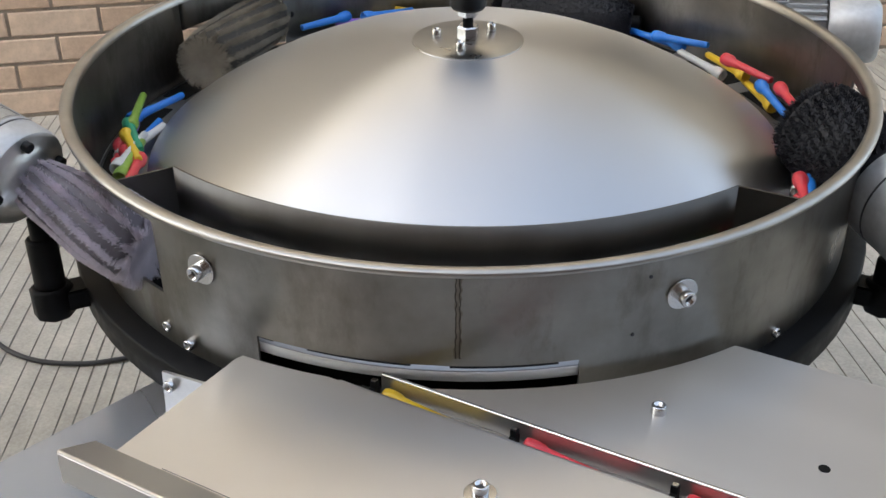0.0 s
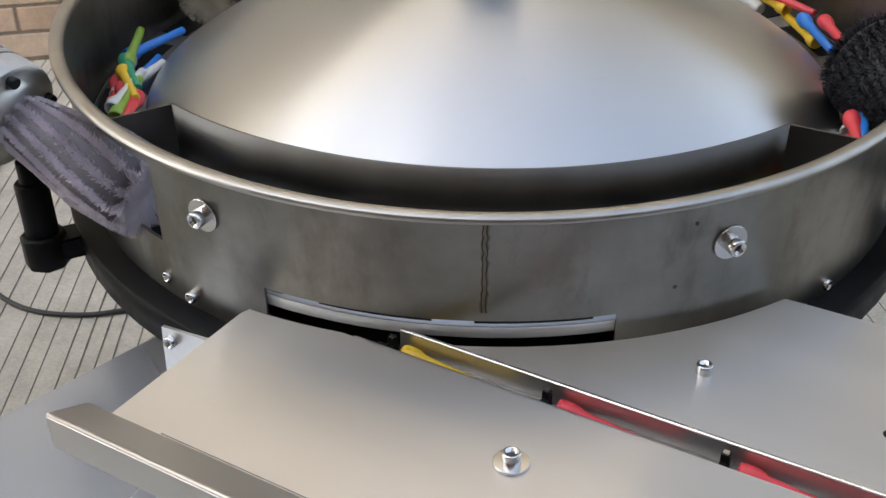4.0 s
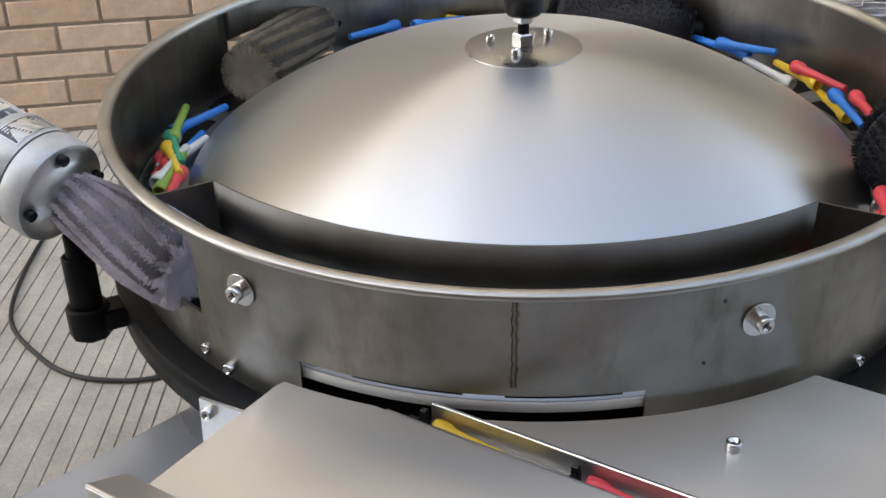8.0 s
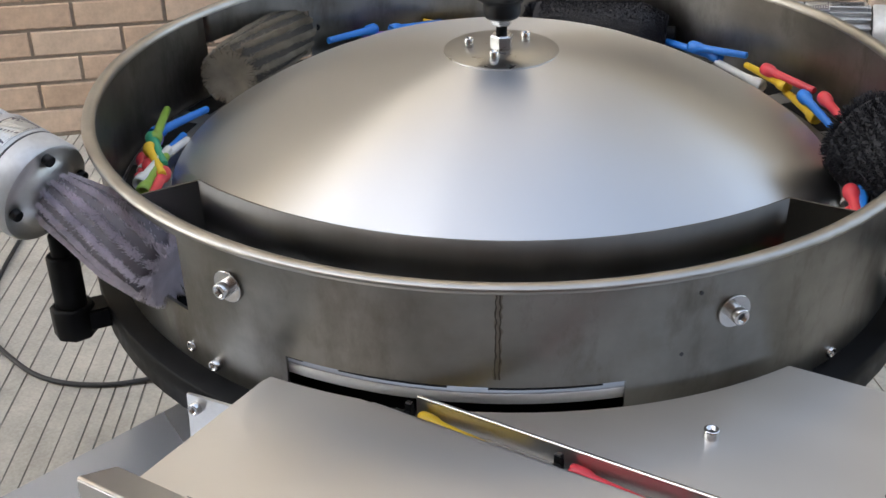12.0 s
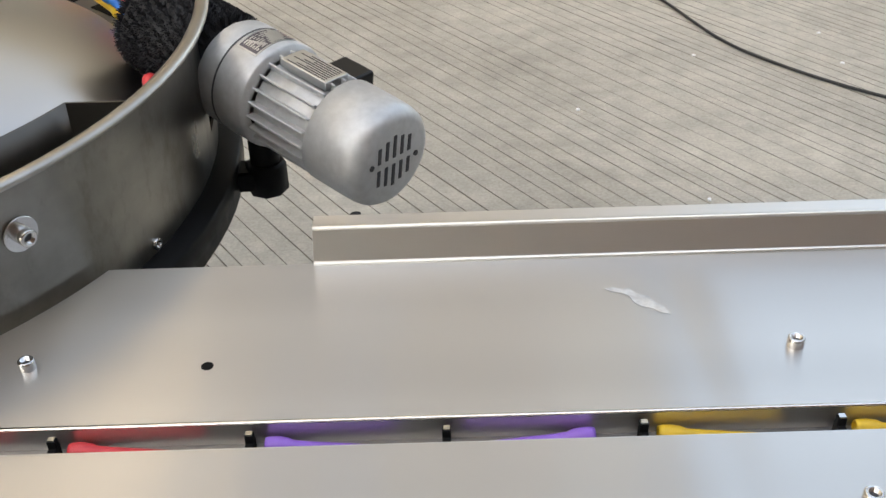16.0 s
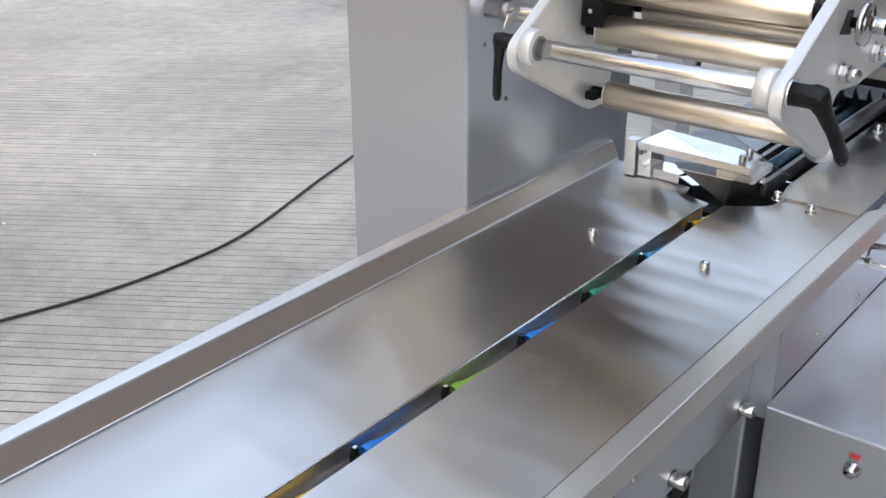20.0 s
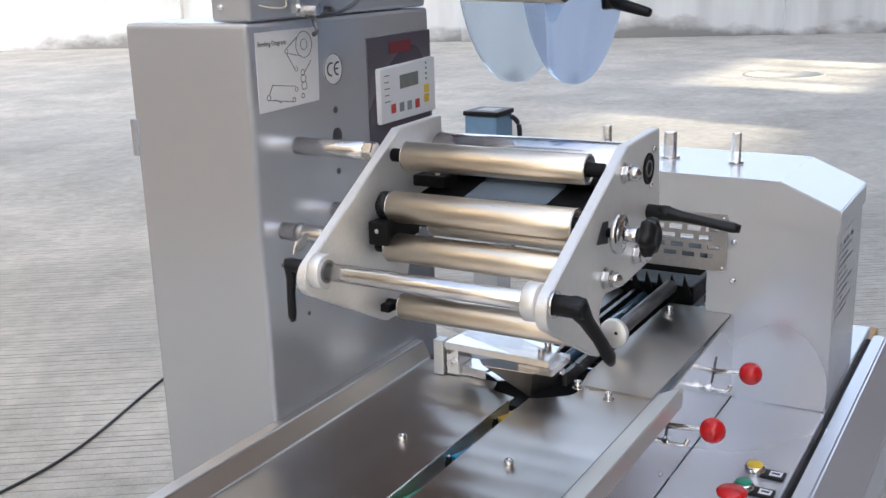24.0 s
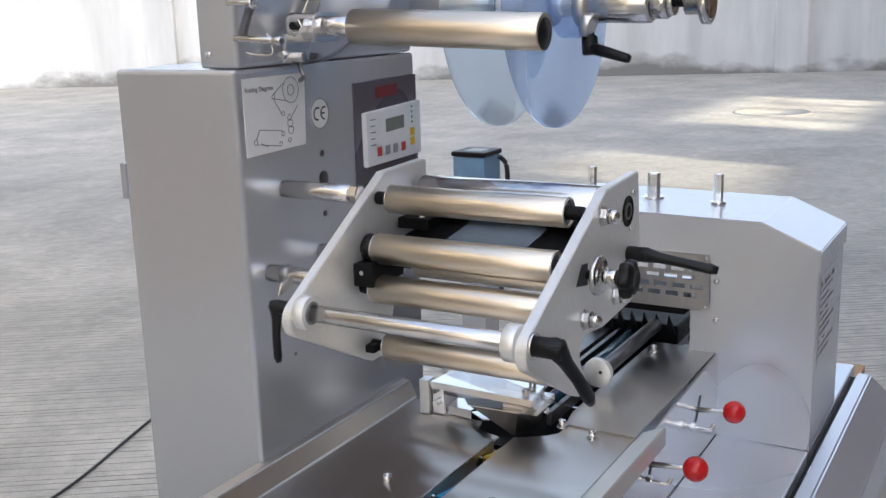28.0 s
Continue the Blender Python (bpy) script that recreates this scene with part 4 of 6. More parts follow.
    part("terminal_box", b, BLACK, mt)
    bs, be = face + z * (0.014 + gap), face + z * (0.014 + gap + brush)
    # The body takes the shaded bristle colour, so gaps between tufts look deep.
    root = {BRISTLE_PURPLE: BRISTLE_PURPLE_SHADE, BRISTLE_TAN: BRISTLE_SHADE}.get(bristle, bristle)
    full = 0.95 if bristle is BRISTLE_BLACK else 0.9
    br = thing("round_brush", bs, tone, "brush", "sorting brushes")
    part("brush_core", rod(bs - z * 0.012 - z * (gap if gap < 0.05 else 0.0), be - z * 0.01, 0.012, 20), BLACK_PAINT, br)
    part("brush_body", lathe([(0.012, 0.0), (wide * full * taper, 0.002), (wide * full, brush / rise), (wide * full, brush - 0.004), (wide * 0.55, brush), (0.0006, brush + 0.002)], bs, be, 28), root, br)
    rows, blades, thin, loose = (30, 22, 0.0008, 0.0028) if bristle is BRISTLE_BLACK else (13, 96, 0.0004, 0.0012)
    bristles(bs, be, wide, wide * 0.76 * taper, bristle, br, seed, rows, 34, blades, taper, rise, thin, loose)
    if post:
        foot = cap + h * (stand or length + 0.004)
        st = thing("motor_post", (foot.x, foot.y, 0.52), "black clamp post that holds a brush motor", "bracket", "motor posts")
        g = Vector((foot.x, foot.y, 0))
        zt = foot.z - R
        part("post_rod", rod(g + Vector((0, 0, 0.575)), g + Vector((0, 0, zt + 0.006)), 0.010, 20), BLACK_PAINT, st)
        part("post_sleeve", rod(g + Vector((0, 0, 0.57)), g + Vector((0, 0, zt - 0.016)), 0.0155, 24), BLACK_PAINT, st)
        part("post_foot", rod(g + Vector((0, 0, 0.54)), g + Vector((0, 0, 0.575)), 0.0215, 8), BLACK_PAINT, st)
        c2 = Vector((BOWL_C.x, BOWL_C.y, 0))
        d = (c2 - g).normalized()
        near = g + d * max(0.02, (c2 - g).length - BR - 0.012)
        e = Vector((-d.y, d.x, 0))
        b = prism([(0, -0.016), ((near - g).length, -0.016), ((near - g).length, 0.016), (0, 0.016)], lambda u, v, w: g + d * u + e * v + Vector((0, 0, 0.547 + w)), 0.022, 0.002)
        part("post_arm", b, BLACK_PAINT, st)
    return mt


brush_motor((0.366, 1.209, 0.637), 138, 8.5, 0.215, 0.112, BRISTLE_BLACK, "black round nylon brush reaching into the bowl", 1, R=0.049, stand=0.19, wide=0.055)
brush_motor((-0.731, 0.889, 0.757), 3, -17, 0.215, 0.135, BRISTLE_PURPLE, "lilac-grey round brush with shade coloured between its tufts reaching into the bowl", 2, gap=0.0, wide=0.042, R=0.047, taper=0.68)
brush_motor((0.115, 1.80, 0.70), 193.5, -3, 0.180, 0.19, BRISTLE_BLACK, "black round nylon brush along the bowl wall", 3, False, 0.140, 0.046, taper=0.62, rise=5.0)
brush_motor((-0.752, 1.700, 0.69), 286, -1.2, 0.215, 0.20, BRISTLE_TAN, "grey-tan bristle brush with a frayed end", 4, False, 0.0, 0.041)

# ---- packing machine ----
CAB_X0, CAB_X1, CAB_Y0, CAB_Y1, CAB_TOP = 1.792, 2.223, 1.1235, 1.33, 1.155
cab = thing("machine_cabinet", (2.0, 1.23, 0.0), "tall silver-grey sheet steel machine cabinet with a control panel", "machine cabinet")
part("cabinet_body", box((CAB_X0, CAB_Y0, 0.0), (CAB_X1, CAB_Y1, CAB_TOP), 0.006, 3), GREY_PAINT, cab)
part("upper_box", box((1.80, CAB_Y0 - 0.001, CAB_TOP + 0.001), (2.215, 1.186, 1.46), 0.006, 3), GREY_PAINT, cab, "grey reel head box")
part("side_hinge", box((CAB_X0 - 0.004, CAB_Y1 - 0.006, 0.98), (CAB_X0 + 0.004, CAB_Y1 + 0.004, 1.03), 0.0015), GREY_PAINT, cab)


def on_cab(u, v, w):
    return Vector((u, CAB_Y0 - w, v))


def circle(cx, cz, r, n=24, a0=0, a1=360):
    return [(cx + r * math.cos(radians(a0 + (a1 - a0) * k / n)), cz + r * math.sin(radians(a0 + (a1 - a0) * k / n))) for k in range(n)]


def stroke(poly, width, place, depth, closed=False):
    """A drawn line of some width through points."""
    out = []
    pts = poly + poly[:1] if closed else poly
    for (a, b), (c, d) in zip(pts, pts[1:]):
        n = math.hypot(c - a, d - b) or 1
        ex, ez = -(d - b) / n * width / 2, (c - a) / n * width / 2
        out.append(prism([(a - ex, b - ez), (c - ex, d - ez), (c + ex, d + ez), (a + ex, b + ez)], place, depth))
    return bm_join(*out)


def words(name, body, size, m, material, parent):
    cu = bpy.data.curves.new(name, "FONT")
    cu.body, cu.size, cu.extrude = body, size, 0.0001
    cu.align_x, cu.align_y = "CENTER", "CENTER"
    ob = new(name, cu)
    dg = bpy.context.evaluated_depsgraph_get()
    me = bpy.data.meshes.new_from_object(ob.evaluated_get(dg))
    bpy.data.objects.remove(ob)
    me.materials.clear()
    me.materials.append(material)
    out = new(name, me)
    root = Matrix.Identity(4)
    chain = parent
    while chain:
        root = chain.matrix_basis @ root
        chain = chain.parent
    out.parent = parent
    out.matrix_basis = root.inverted() @ m
    return out


def cab_face(x, z, lift):
    return Matrix(((1, 0, 0, x), (0, 0, -1, CAB_Y0 - lift), (0, 1, 0, z), (0, 0, 0, 1)))


dia = thing("diagram_sticker", (1.87, CAB_Y0, 1.09), "white reeling diagram sticker on the cabinet front", "sticker")
part("sticker_sheet", prism([(1.806, 1.043), (1.93, 1.046), (1.935, 1.143), (1.806, 1.143)], on_cab, 0.0006), WHITE, dia)
words("caption", "Reeling Diagram", 0.0085, cab_face(1.838, 1.128, 0.0009), INK, dia)
put = lambda u, v, w: on_cab(u, v, 0.0006 + w)
for r in (0.017, 0.007):
    part("reel_line", stroke(circle(1.903, 1.122, r, 20), 0.0007, put, 0.0003, True), INK, dia)
for cx, cz, r in ((1.866, 1.116, 0.003), (1.884, 1.092, 0.003), (1.898, 1.078, 0.0055), (1.899, 1.069, 0.0055), (1.897, 1.086, 0.004), (1.882, 1.066, 0.003), (1.895, 1.056, 0.003), (1.825, 1.061, 0.0035), (1.876, 1.053, 0.003)):
    part("roller_line", stroke(circle(cx, cz, r, 12), 0.0007, put, 0.0003, True), INK, dia)
for line in ([(1.866, 1.119), (1.888, 1.132)], [(1.868, 1.113), (1.895, 1.108)], [(1.866, 1.113), (1.881, 1.092)], [(1.826, 1.064), (1.834, 1.076), (1.880, 1.070)], [(1.826, 1.058), (1.876, 1.050)], [(1.836, 1.058), (1.850, 1.052)], [(1.9, 1.085), (1.916, 1.1)]):
    part("film_line", stroke(line, 0.0008, put, 0.0003), INK, dia)
ce = thing("ce_sticker", (1.965, CAB_Y0, 1.084), "round white CE mark sticker with a dark border", "sticker")
part("sticker_disc", prism(circle(1.965, 1.084, 0.0215, 36), on_cab, 0.0006), WHITE, ce)
part("border_ring", stroke(circle(1.965, 1.084, 0.0208, 36), 0.0011, put, 0.0003, True), INK, ce)
part("letter_c", stroke(circle(1.960, 1.084, 0.0085, 12, 60, 300), 0.0024, put, 0.0004), INK, ce)
part("letter_e", bm_join(stroke(circle(1.976, 1.084, 0.0085, 12, 70, 290), 0.0024, put, 0.0004), stroke([(1.968, 1.084), (1.976, 1.084)], 0.0024, put, 0.0006)), INK, ce)
pan = thing("control_panel", (2.135, CAB_Y0, 1.06), "dark control plate with a white keypad and display", "control panel")
part("back_plate", prism([(2.047, 0.955), (2.2225, 0.958), (2.2225, 1.121), (2.047, 1.119)], on_cab, 0.002), PANEL_DARK, pan)
part("maker_badge", prism([(2.105, 1.092), (2.165, 1.094), (2.165, 1.111), (2.105, 1.109)], lambda u, v, w: on_cab(u, v, 0.002 + w), 0.0008), BADGE_RED, pan, "plain dark red badge shape")
kp = part("keypad", prism([(2.064, 0.993), (2.2215, 0.996), (2.2215, 1.080), (2.064, 1.074)], lambda u, v, w: on_cab(u, v, 0.002 + w), 0.008, 0.0015), WHITE, pan, "white framed keypad")
on_key = lambda u, v, w: on_cab(u, v, 0.0101 + w)
part("display", prism([(2.118, 1.040), (2.170, 1.042), (2.170, 1.062), (2.118, 1.060)], on_key, 0.0006), LCD, kp)
for x, mt_ in ((2.098, KEY_RED), (2.121, KEY_GREY), (2.143, KEY_GREY), (2.166, KEY_RED)):
    part("key", prism([(x - 0.006, 1.006), (x + 0.006, 1.0065), (x + 0.006, 1.020), (x - 0.006, 1.0195)], on_key, 0.0008), mt_, kp)
for z in (1.012, 1.027):
    part("key", prism([(2.187, z), (2.200, z), (2.200, z + 0.012), (2.187, z + 0.012)], on_key, 0.0008), KEY_YELLOW, kp)
for k in range(5):
    part("print_bar", prism([(2.076, 1.062 - 0.0095 * k), (2.090 - 0.003 * (k % 2), 1.0622 - 0.0095 * k), (2.090 - 0.003 * (k % 2), 1.0634 - 0.0095 * k), (2.076, 1.0632 - 0.0095 * k)], on_key, 0.0004), INK, kp)
for k in range(4):
    part("lamp_dot", prism(circle(2.194, 1.072 - 0.008 * k, 0.002, 10), on_key, 0.0005), KEY_GREEN, kp)
for x, z, r in ((1.966, 1.028, 0.0048), (1.967, 0.992, 0.011), (1.966, 0.942, 0.0045), (1.879, 0.758, 0.003), (1.83, 0.84, 0.003)):
    part("panel_hole", prism(circle(x, z, r, 18), on_cab, 0.0005), INK, cab)

# reel shaft with its clear discs
reel = thing("reel_shaft", (2.1, 1.12, 1.22), "steel film reel shaft with two clear blue discs", "film reel")
SX, SZ = 2.170, 1.227
part("shaft", rod((SX, CAB_Y0, SZ), (SX, 0.69, SZ - 0.006), 0.0175, 32), BRIGHT_STEEL, reel)
part("shaft_sleeve", rod((SX, 0.812, SZ - 0.003), (SX, 0.712, SZ - 0.005), 0.0278, 40), BRIGHT_STEEL, reel)
part("far_sleeve", rod((SX, 1.08, SZ), (SX, 0.944, SZ), 0.030, 40), BRIGHT_STEEL, reel)
part("core_roll", rod((SX, 0.934, SZ), (SX, 0.854, SZ), 0.036, 40), WHITE, reel, "white film core between the discs")
part("disc_collar", rod((SX, 0.8445, SZ), (SX, 0.818, SZ), 0.051, 44), CLEAR_BLUE, reel, "blue clear collar")
part("clamp_ring", rod((SX, 0.8175, SZ - 0.003), (SX, 0.800, SZ - 0.004), 0.033, 40), ALU, reel)
part("clamp_boss", rod((SX - 0.012, 0.806, SZ - 0.030), (SX - 0.012, 0.794, SZ - 0.034), 0.0175, 28), ALU, reel)
part("clamp_stem", rod((SX, 0.808, SZ - 0.028), (SX - 0.002, 0.803, SZ - 0.050), 0.0075, 18), BLACK, reel)
grip = part("clamp_head", rod((SX - 0.002, 0.803, SZ - 0.048), (SX - 0.005, 0.800, SZ - 0.074), 0.0115, 20, 0.002), BLACK, reel, "black clamping handle")
part("clamp_handle", lathe([(0.0003, 0.0), (0.0088, 0.001), (0.0078, 0.03), (0.0066, 0.058), (0.0052, 0.062), (0.0003, 0.0625)], (SX - 0.006, 0.800, SZ - 0.064), (SX - 0.012, 0.745, SZ - 0.078), 16, False), BLACK, grip)
part("collar", rod((SX, 0.711, SZ - 0.004), (SX, 0.690, SZ - 0.004), 0.0235, 36), BRIGHT_STEEL, reel)
part("collar_step", rod((SX, 0.690, SZ - 0.004), (SX, 0.682, SZ - 0.004), 0.019, 36), BRIGHT_STEEL, reel)
part("end_thread", rod((SX, 0.683, SZ - 0.005), (SX, 0.66, SZ - 0.006), 0.007, 20), BLACK_PAINT, reel)
part("end_knob", lathe([(0.012, 0), (0.0165, 0.001), (0.0165, 0.022), (0.028, 0.023), (0.0292, 0.024), (0.0292, 0.033), (0.027, 0.0345), (0.022, 0.034), (0.021, 0.030), (0.0003, 0.0305)], (SX, 0.668, SZ - 0.006), (SX, 0.6, SZ - 0.006), 44, False), BRIGHT_STEEL, reel)
for y, mat in ((0.845, CLEAR_BLUE), (0.935, CLEAR_EDGE)):
    pane = part("clear_disc", lathe([(0.03, 0), (0.1755, 0), (0.177, 0.0015), (0.177, 0.0065), (0.1755, 0.008), (0.03, 0.008)], (SX, y, SZ), (SX, 2, SZ), 72), mat, reel, "clear blue acrylic disc")
    pane.visible_shadow = False

# dancer roller arm
arm = thing("dancer_arm", (1.93, CAB_Y0, 1.21), "steel dancer roller arm with a spring on the reel head", "roller arm")
AX, AZ = 1.916, 1.203
part("arm_roller", rod((AX, 1.024, AZ), (AX, 0.757, AZ - 0.010), 0.0224, 44, 0.001), ROLLER_STEEL, arm)
part("roller_bearing", lathe([(0.019, 0), (0.019, 0.001), (0.009, 0.0015), (0.006, 0.003), (0.0003, 0.003)], (AX, 0.7573, AZ - 0.012), (AX, 0.7, AZ - 0.0145), 32), BLACK, arm)
part("arm_shaft", rod((AX, 1.09, AZ + 0.002), (AX, 1.025, AZ), 0.013, 28), BRIGHT_STEEL, arm)
part("arm_block", prism(rounded([(1.888, 1.184, 0.004), (1.944, 1.184, 0.004), (1.944, 1.222, 0.012), (1.888, 1.222, 0.012)]), lambda u, v, w: Vector((u, 1.068 + w, v)), 0.045, 0.0015), BRIGHT_STEEL, arm)
part("block_nut", hexa((1.888, 1.085, 1.206), (1.872, 1.085, 1.206), 0.0105), BRIGHT_STEEL, arm)
part("nut_tip", rod((1.873, 1.085, 1.206), (1.866, 1.085, 1.206), 0.0055, 16), BLACK, arm)
part("pivot_post", rod((1.790, CAB_Y0, 1.237), (1.790, 1.083, 1.236), 0.0036), BRIGHT_STEEL, arm)
part("post_ring", lathe([(0.0075, 0), (0.0075, 0.004), (0.0035, 0.004)], (1.790, 1.085, 1.236), (1.790, 1.0, 1.236), 20, False), BRIGHT_STEEL, arm)
part("pivot_pin", rod((1.797, 1.121, 1.194), (1.797, 1.060, 1.191), 0.0044), BRIGHT_STEEL, arm)
part("pin_bolt", rod((1.797, 1.061, 1.191), (1.797, 1.048, 1.190), 0.0056, 16), BRIGHT_STEEL, arm)
coil = [(1.792 + 0.0062 * math.cos(k * 0.7), 1.089 + 0.016 * k / 120 + 0.0062 * math.sin(k * 0.7), 1.231 - 0.00028 * k) for k in range(120)]
part("spring", tube(coil, 0.0008, 5, 2), DARK_STEEL, arm, "dark wound tension spring")
part("link_plate", prism([(1.868, 1.160), (1.886, 1.158), (1.93, 1.186), (1.896, 1.190), (1.872, 1.196)], lambda u, v, w: Vector((u, 1.105 - w, v)), 0.005), ALU, arm)
part("link_bolt", hexa((1.884, 1.103, 1.166), (1.884, 1.082, 1.166), 0.0068), BRIGHT_STEEL, arm)
part("link_nut", hexa((1.866, 1.10, 1.170), (1.858, 1.10, 1.170), 0.006), BRIGHT_STEEL, arm)
part("trip_bolt", hexa((1.939, 1.112, 1.164), (1.939, 1.099, 1.163), 0.006), DARK_STEEL, arm)
part("hook", tube([(1.892, 1.098, 1.162), (1.886, 1.09, 1.150), (1.884, 1.085, 1.141), (1.873, 1.083, 1.137)], 0.0030), DARK_STEEL, arm)
part("crank_wire", tube([(1.800, 1.072, 1.199), (1.800, 1.066, 1.176), (1.799, 1.090, 1.174), (1.797, 1.105, 1.177)], 0.0014), BRIGHT_STEEL, arm)
part("trip_wire", tube([(1.880, 1.10, 1.160), (1.92, 1.1, 1.158), (1.975, 1.1, 1.165), (2.05, 1.11, 1.190)], 0.003), DARK_STEEL, arm)
part("corner_lug", prism([(1.925, 1.218), (1.952, 1.218), (1.966, 1.238), (1.940, 1.238)], lambda u, v, w: Vector((u, 1.115 - w, v)), 0.003), ROLLER_STEEL, arm, "bare brass-coloured lug")
part("lug_stripe", prism([(1.940, 1.2382), (1.966, 1.2382), (1.99, 1.275), (1.957, 1.275)], lambda u, v, w: Vector((u, 1.115 - w, v)), 0.003), OLIVE, arm, "olive green strap")
for y, z in ((1.168, 1.174), (1.173, 1.260)):
    part("box_screw", lathe([(0.0045, 0), (0.0045, 0.002), (0.0003, 0.003)], (1.80, y, z), (1.7, y, z), 14), BRIGHT_STEEL, arm)

# film feed unit
unit = thing("film_feed_unit", (2.0, 0.9, 0.75), "film feed roller unit between two satin aluminium plates", "roller unit")
NY, FY = 0.685, 0.985
BAR_X, BAR_Z = 1.722, 0.8795


near_shape = rounded([(1.679, 0.872, 0.023), (1.929, 1.009, 0.006), (2.042, 1.015, 0.004), (2.052, 0.900, 0.012), (2.030, 0.850, 0.02), (1.925, 0.842, 0.012), (1.828, 0.853, 0.02), (1.878, 0.781, 0.012), (1.848, 0.778, 0.012)])
far_shape = rounded([(1.676, 0.869, 0.023), (1.912, 1.017, 0.006), (2.019, 1.020, 0.004), (2.022, 0.915, 0.012), (1.935, 0.86, 0.02), (1.900, 0.772, 0.012), (1.866, 0.772, 0.012)])
near_plate = part("near_plate", prism(near_shape, lambda u, v, w: Vector((u, NY + w, v)), 0.013, 0.0012), PLATE_ALU, unit)
far_plate = part("far_plate", prism(far_shape, lambda u, v, w: Vector((u, FY + w, v)), 0.013, 0.0012), PLATE_ALU, unit)


def feed_roller(x, z, r, y0, y1, axle, label=""):
    """A hollow turned roller with a bright end ring, a recessed dark bearing and a black axle."""
    ro = part("roller", lathe([(r * 0.80, 0.0025), (r * 0.82, 0), (r - 0.0012, 0), (r, 0.0012), (r, y1 - y0 - 0.0012), (r - 0.0012, y1 - y0), (r * 0.82, y1 - y0), (r * 0.80, y1 - y0 - 0.0025)], (x, y0, z), (x, y1, z), 48, False), ROLLER_STEEL, unit, label)
    for y, d in ((y0, 1), (y1, -1)):
        part("bearing", lathe([(r * 0.81, 0.0), (r * 0.62, 0.0006), (r * 0.58, -0.0012), (r * 0.4, -0.0012)], (x, y + d * 0.0022, z), (x, y - d, z), 32), RING_STEEL, ro, "grey roller bearing")
        part("end_ring", lathe([(r - 0.0018, 0), (r - 0.0002, 0), (r + 0.0004, 0.001), (r - 0.0002, 0.002)], (x, y - d * 0.0004, z), (x, y + d, z), 40, False), BRIGHT_STEEL, ro, "bright turned end ring")
    part("roller_axle", rod((x, NY + 0.0132, z), (x, FY - 0.0002, z), axle, 20), BLACK_PAINT, ro)
    return ro


for x, z, r, y0, y1, ax in ((1.894, 0.986, 0.0182, 0.717, 0.964, 0.0085), (1.856, 0.929, 0.0193, 0.716, 0.964, 0.009), (1.850, 0.878, 0.0182, 0.716, 0.966, 0.0085), (1.867, 0.7955, 0.0165, 0.716, 0.962, 0.007), (1.932, 0.893, 0.018, 0.716, 0.95, 0.008)):
    feed_roller(x, z, r, y0, y1, ax)
part("tension_roller", rod((2.002, 0.703, 0.970), (2.002, 0.978, 0.970), 0.030, 56, 0.001), BRIGHT_STEEL, unit, "large polished steel tension roller")
part("front_bar", rod((BAR_X, NY + 0.028, BAR_Z), (BAR_X, FY - 0.015, BAR_Z), 0.0104, 32), BRIGHT_STEEL, unit)
for y in (NY + 0.0132, FY - 0.0162):
    part("bar_boss", rod((BAR_X, y, BAR_Z), (BAR_X, y + 0.016, BAR_Z), 0.0208, 48, 0.001), PLATE_ALU, unit)
part("bar_recess", lathe([(0.0138, 0), (0.0138, 0.0006)], (BAR_X, FY - 0.0162, BAR_Z), (BAR_X, 0, BAR_Z), 32), RING_STEEL, unit)
part("dark_film_plate", prism([(1.915, 0.921), (2.03, 0.938), (2.03, 0.941), (1.915, 0.924)], lambda u, v, w: Vector((u, 0.70 + w, v)), 0.275), BLACK_PAINT, unit)
part("rear_film_plate", prism([(2.032, 0.87), (2.036, 0.87), (2.036, 0.962), (2.032, 0.962)], lambda u, v, w: Vector((u, 0.70 + w, v)), 0.275), BLACK_PAINT, unit)
part("film_web", prism([(1.90, 0.9245), (2.02, 0.9445), (2.02, 0.945), (1.90, 0.925)], lambda u, v, w: Vector((u, 0.79 + w, v)), 0.115), CLEAR_EDGE, unit, "clear film web")
part("sensor_rail", box((1.828, FY - 0.030, 0.884), (1.905, FY - 0.002, 0.914), 0.002), BLACK_PAINT, unit, "black sensor block")
part("rail_screw", rod((1.8275, FY - 0.016, 0.903), (1.8255, FY - 0.016, 0.903), 0.003, 12), BRIGHT_STEEL, unit)
gear = lathe([(0.010, 0), (0.0155, 0.001), (0.0155, 0.013), (0.010, 0.014)], (1.856, FY - 0.020, 0.929), (1.856, FY, 0.929), 44)
for v in gear.verts:
    q = Vector((v.co.x - 1.856, v.co.z - 0.929))
    if q.length > 0.014:
        a_ = math.atan2(q.y, q.x)
        f_ = 1.16 if round((a_ / (2 * math.pi)) * 44) % 2 else 0.98
        v.co.x, v.co.z = 1.856 + q.x * f_, 0.929 + q.y * f_
part("inner_gear", gear, BLACK, unit, "black toothed wheel")
part("film_clamp", box((1.935, FY - 0.05, 0.938), (1.972, FY - 0.003, 0.953), 0.002), BLACK_PAINT, unit)
part("clamp_pin", lathe([(0.0035, 0), (0.0035, 0.003), (0.0018, 0.005), (0.0018, 0.018)], (1.945, FY - 0.035, 0.955), (1.945, FY - 0.035, 0.9), 14), ROLLER_STEEL, unit, "small brass pin")
part("rear_hub", rod((2.002, FY - 0.0005, 0.970), (2.002, FY - 0.009, 0.970), 0.0135, 24), BLACK_PAINT, unit)
part("low_bearing_block", box((1.846, FY - 0.016, 0.790), (1.862, FY - 0.002, 0.801), 0.002), BLACK_PAINT, unit)
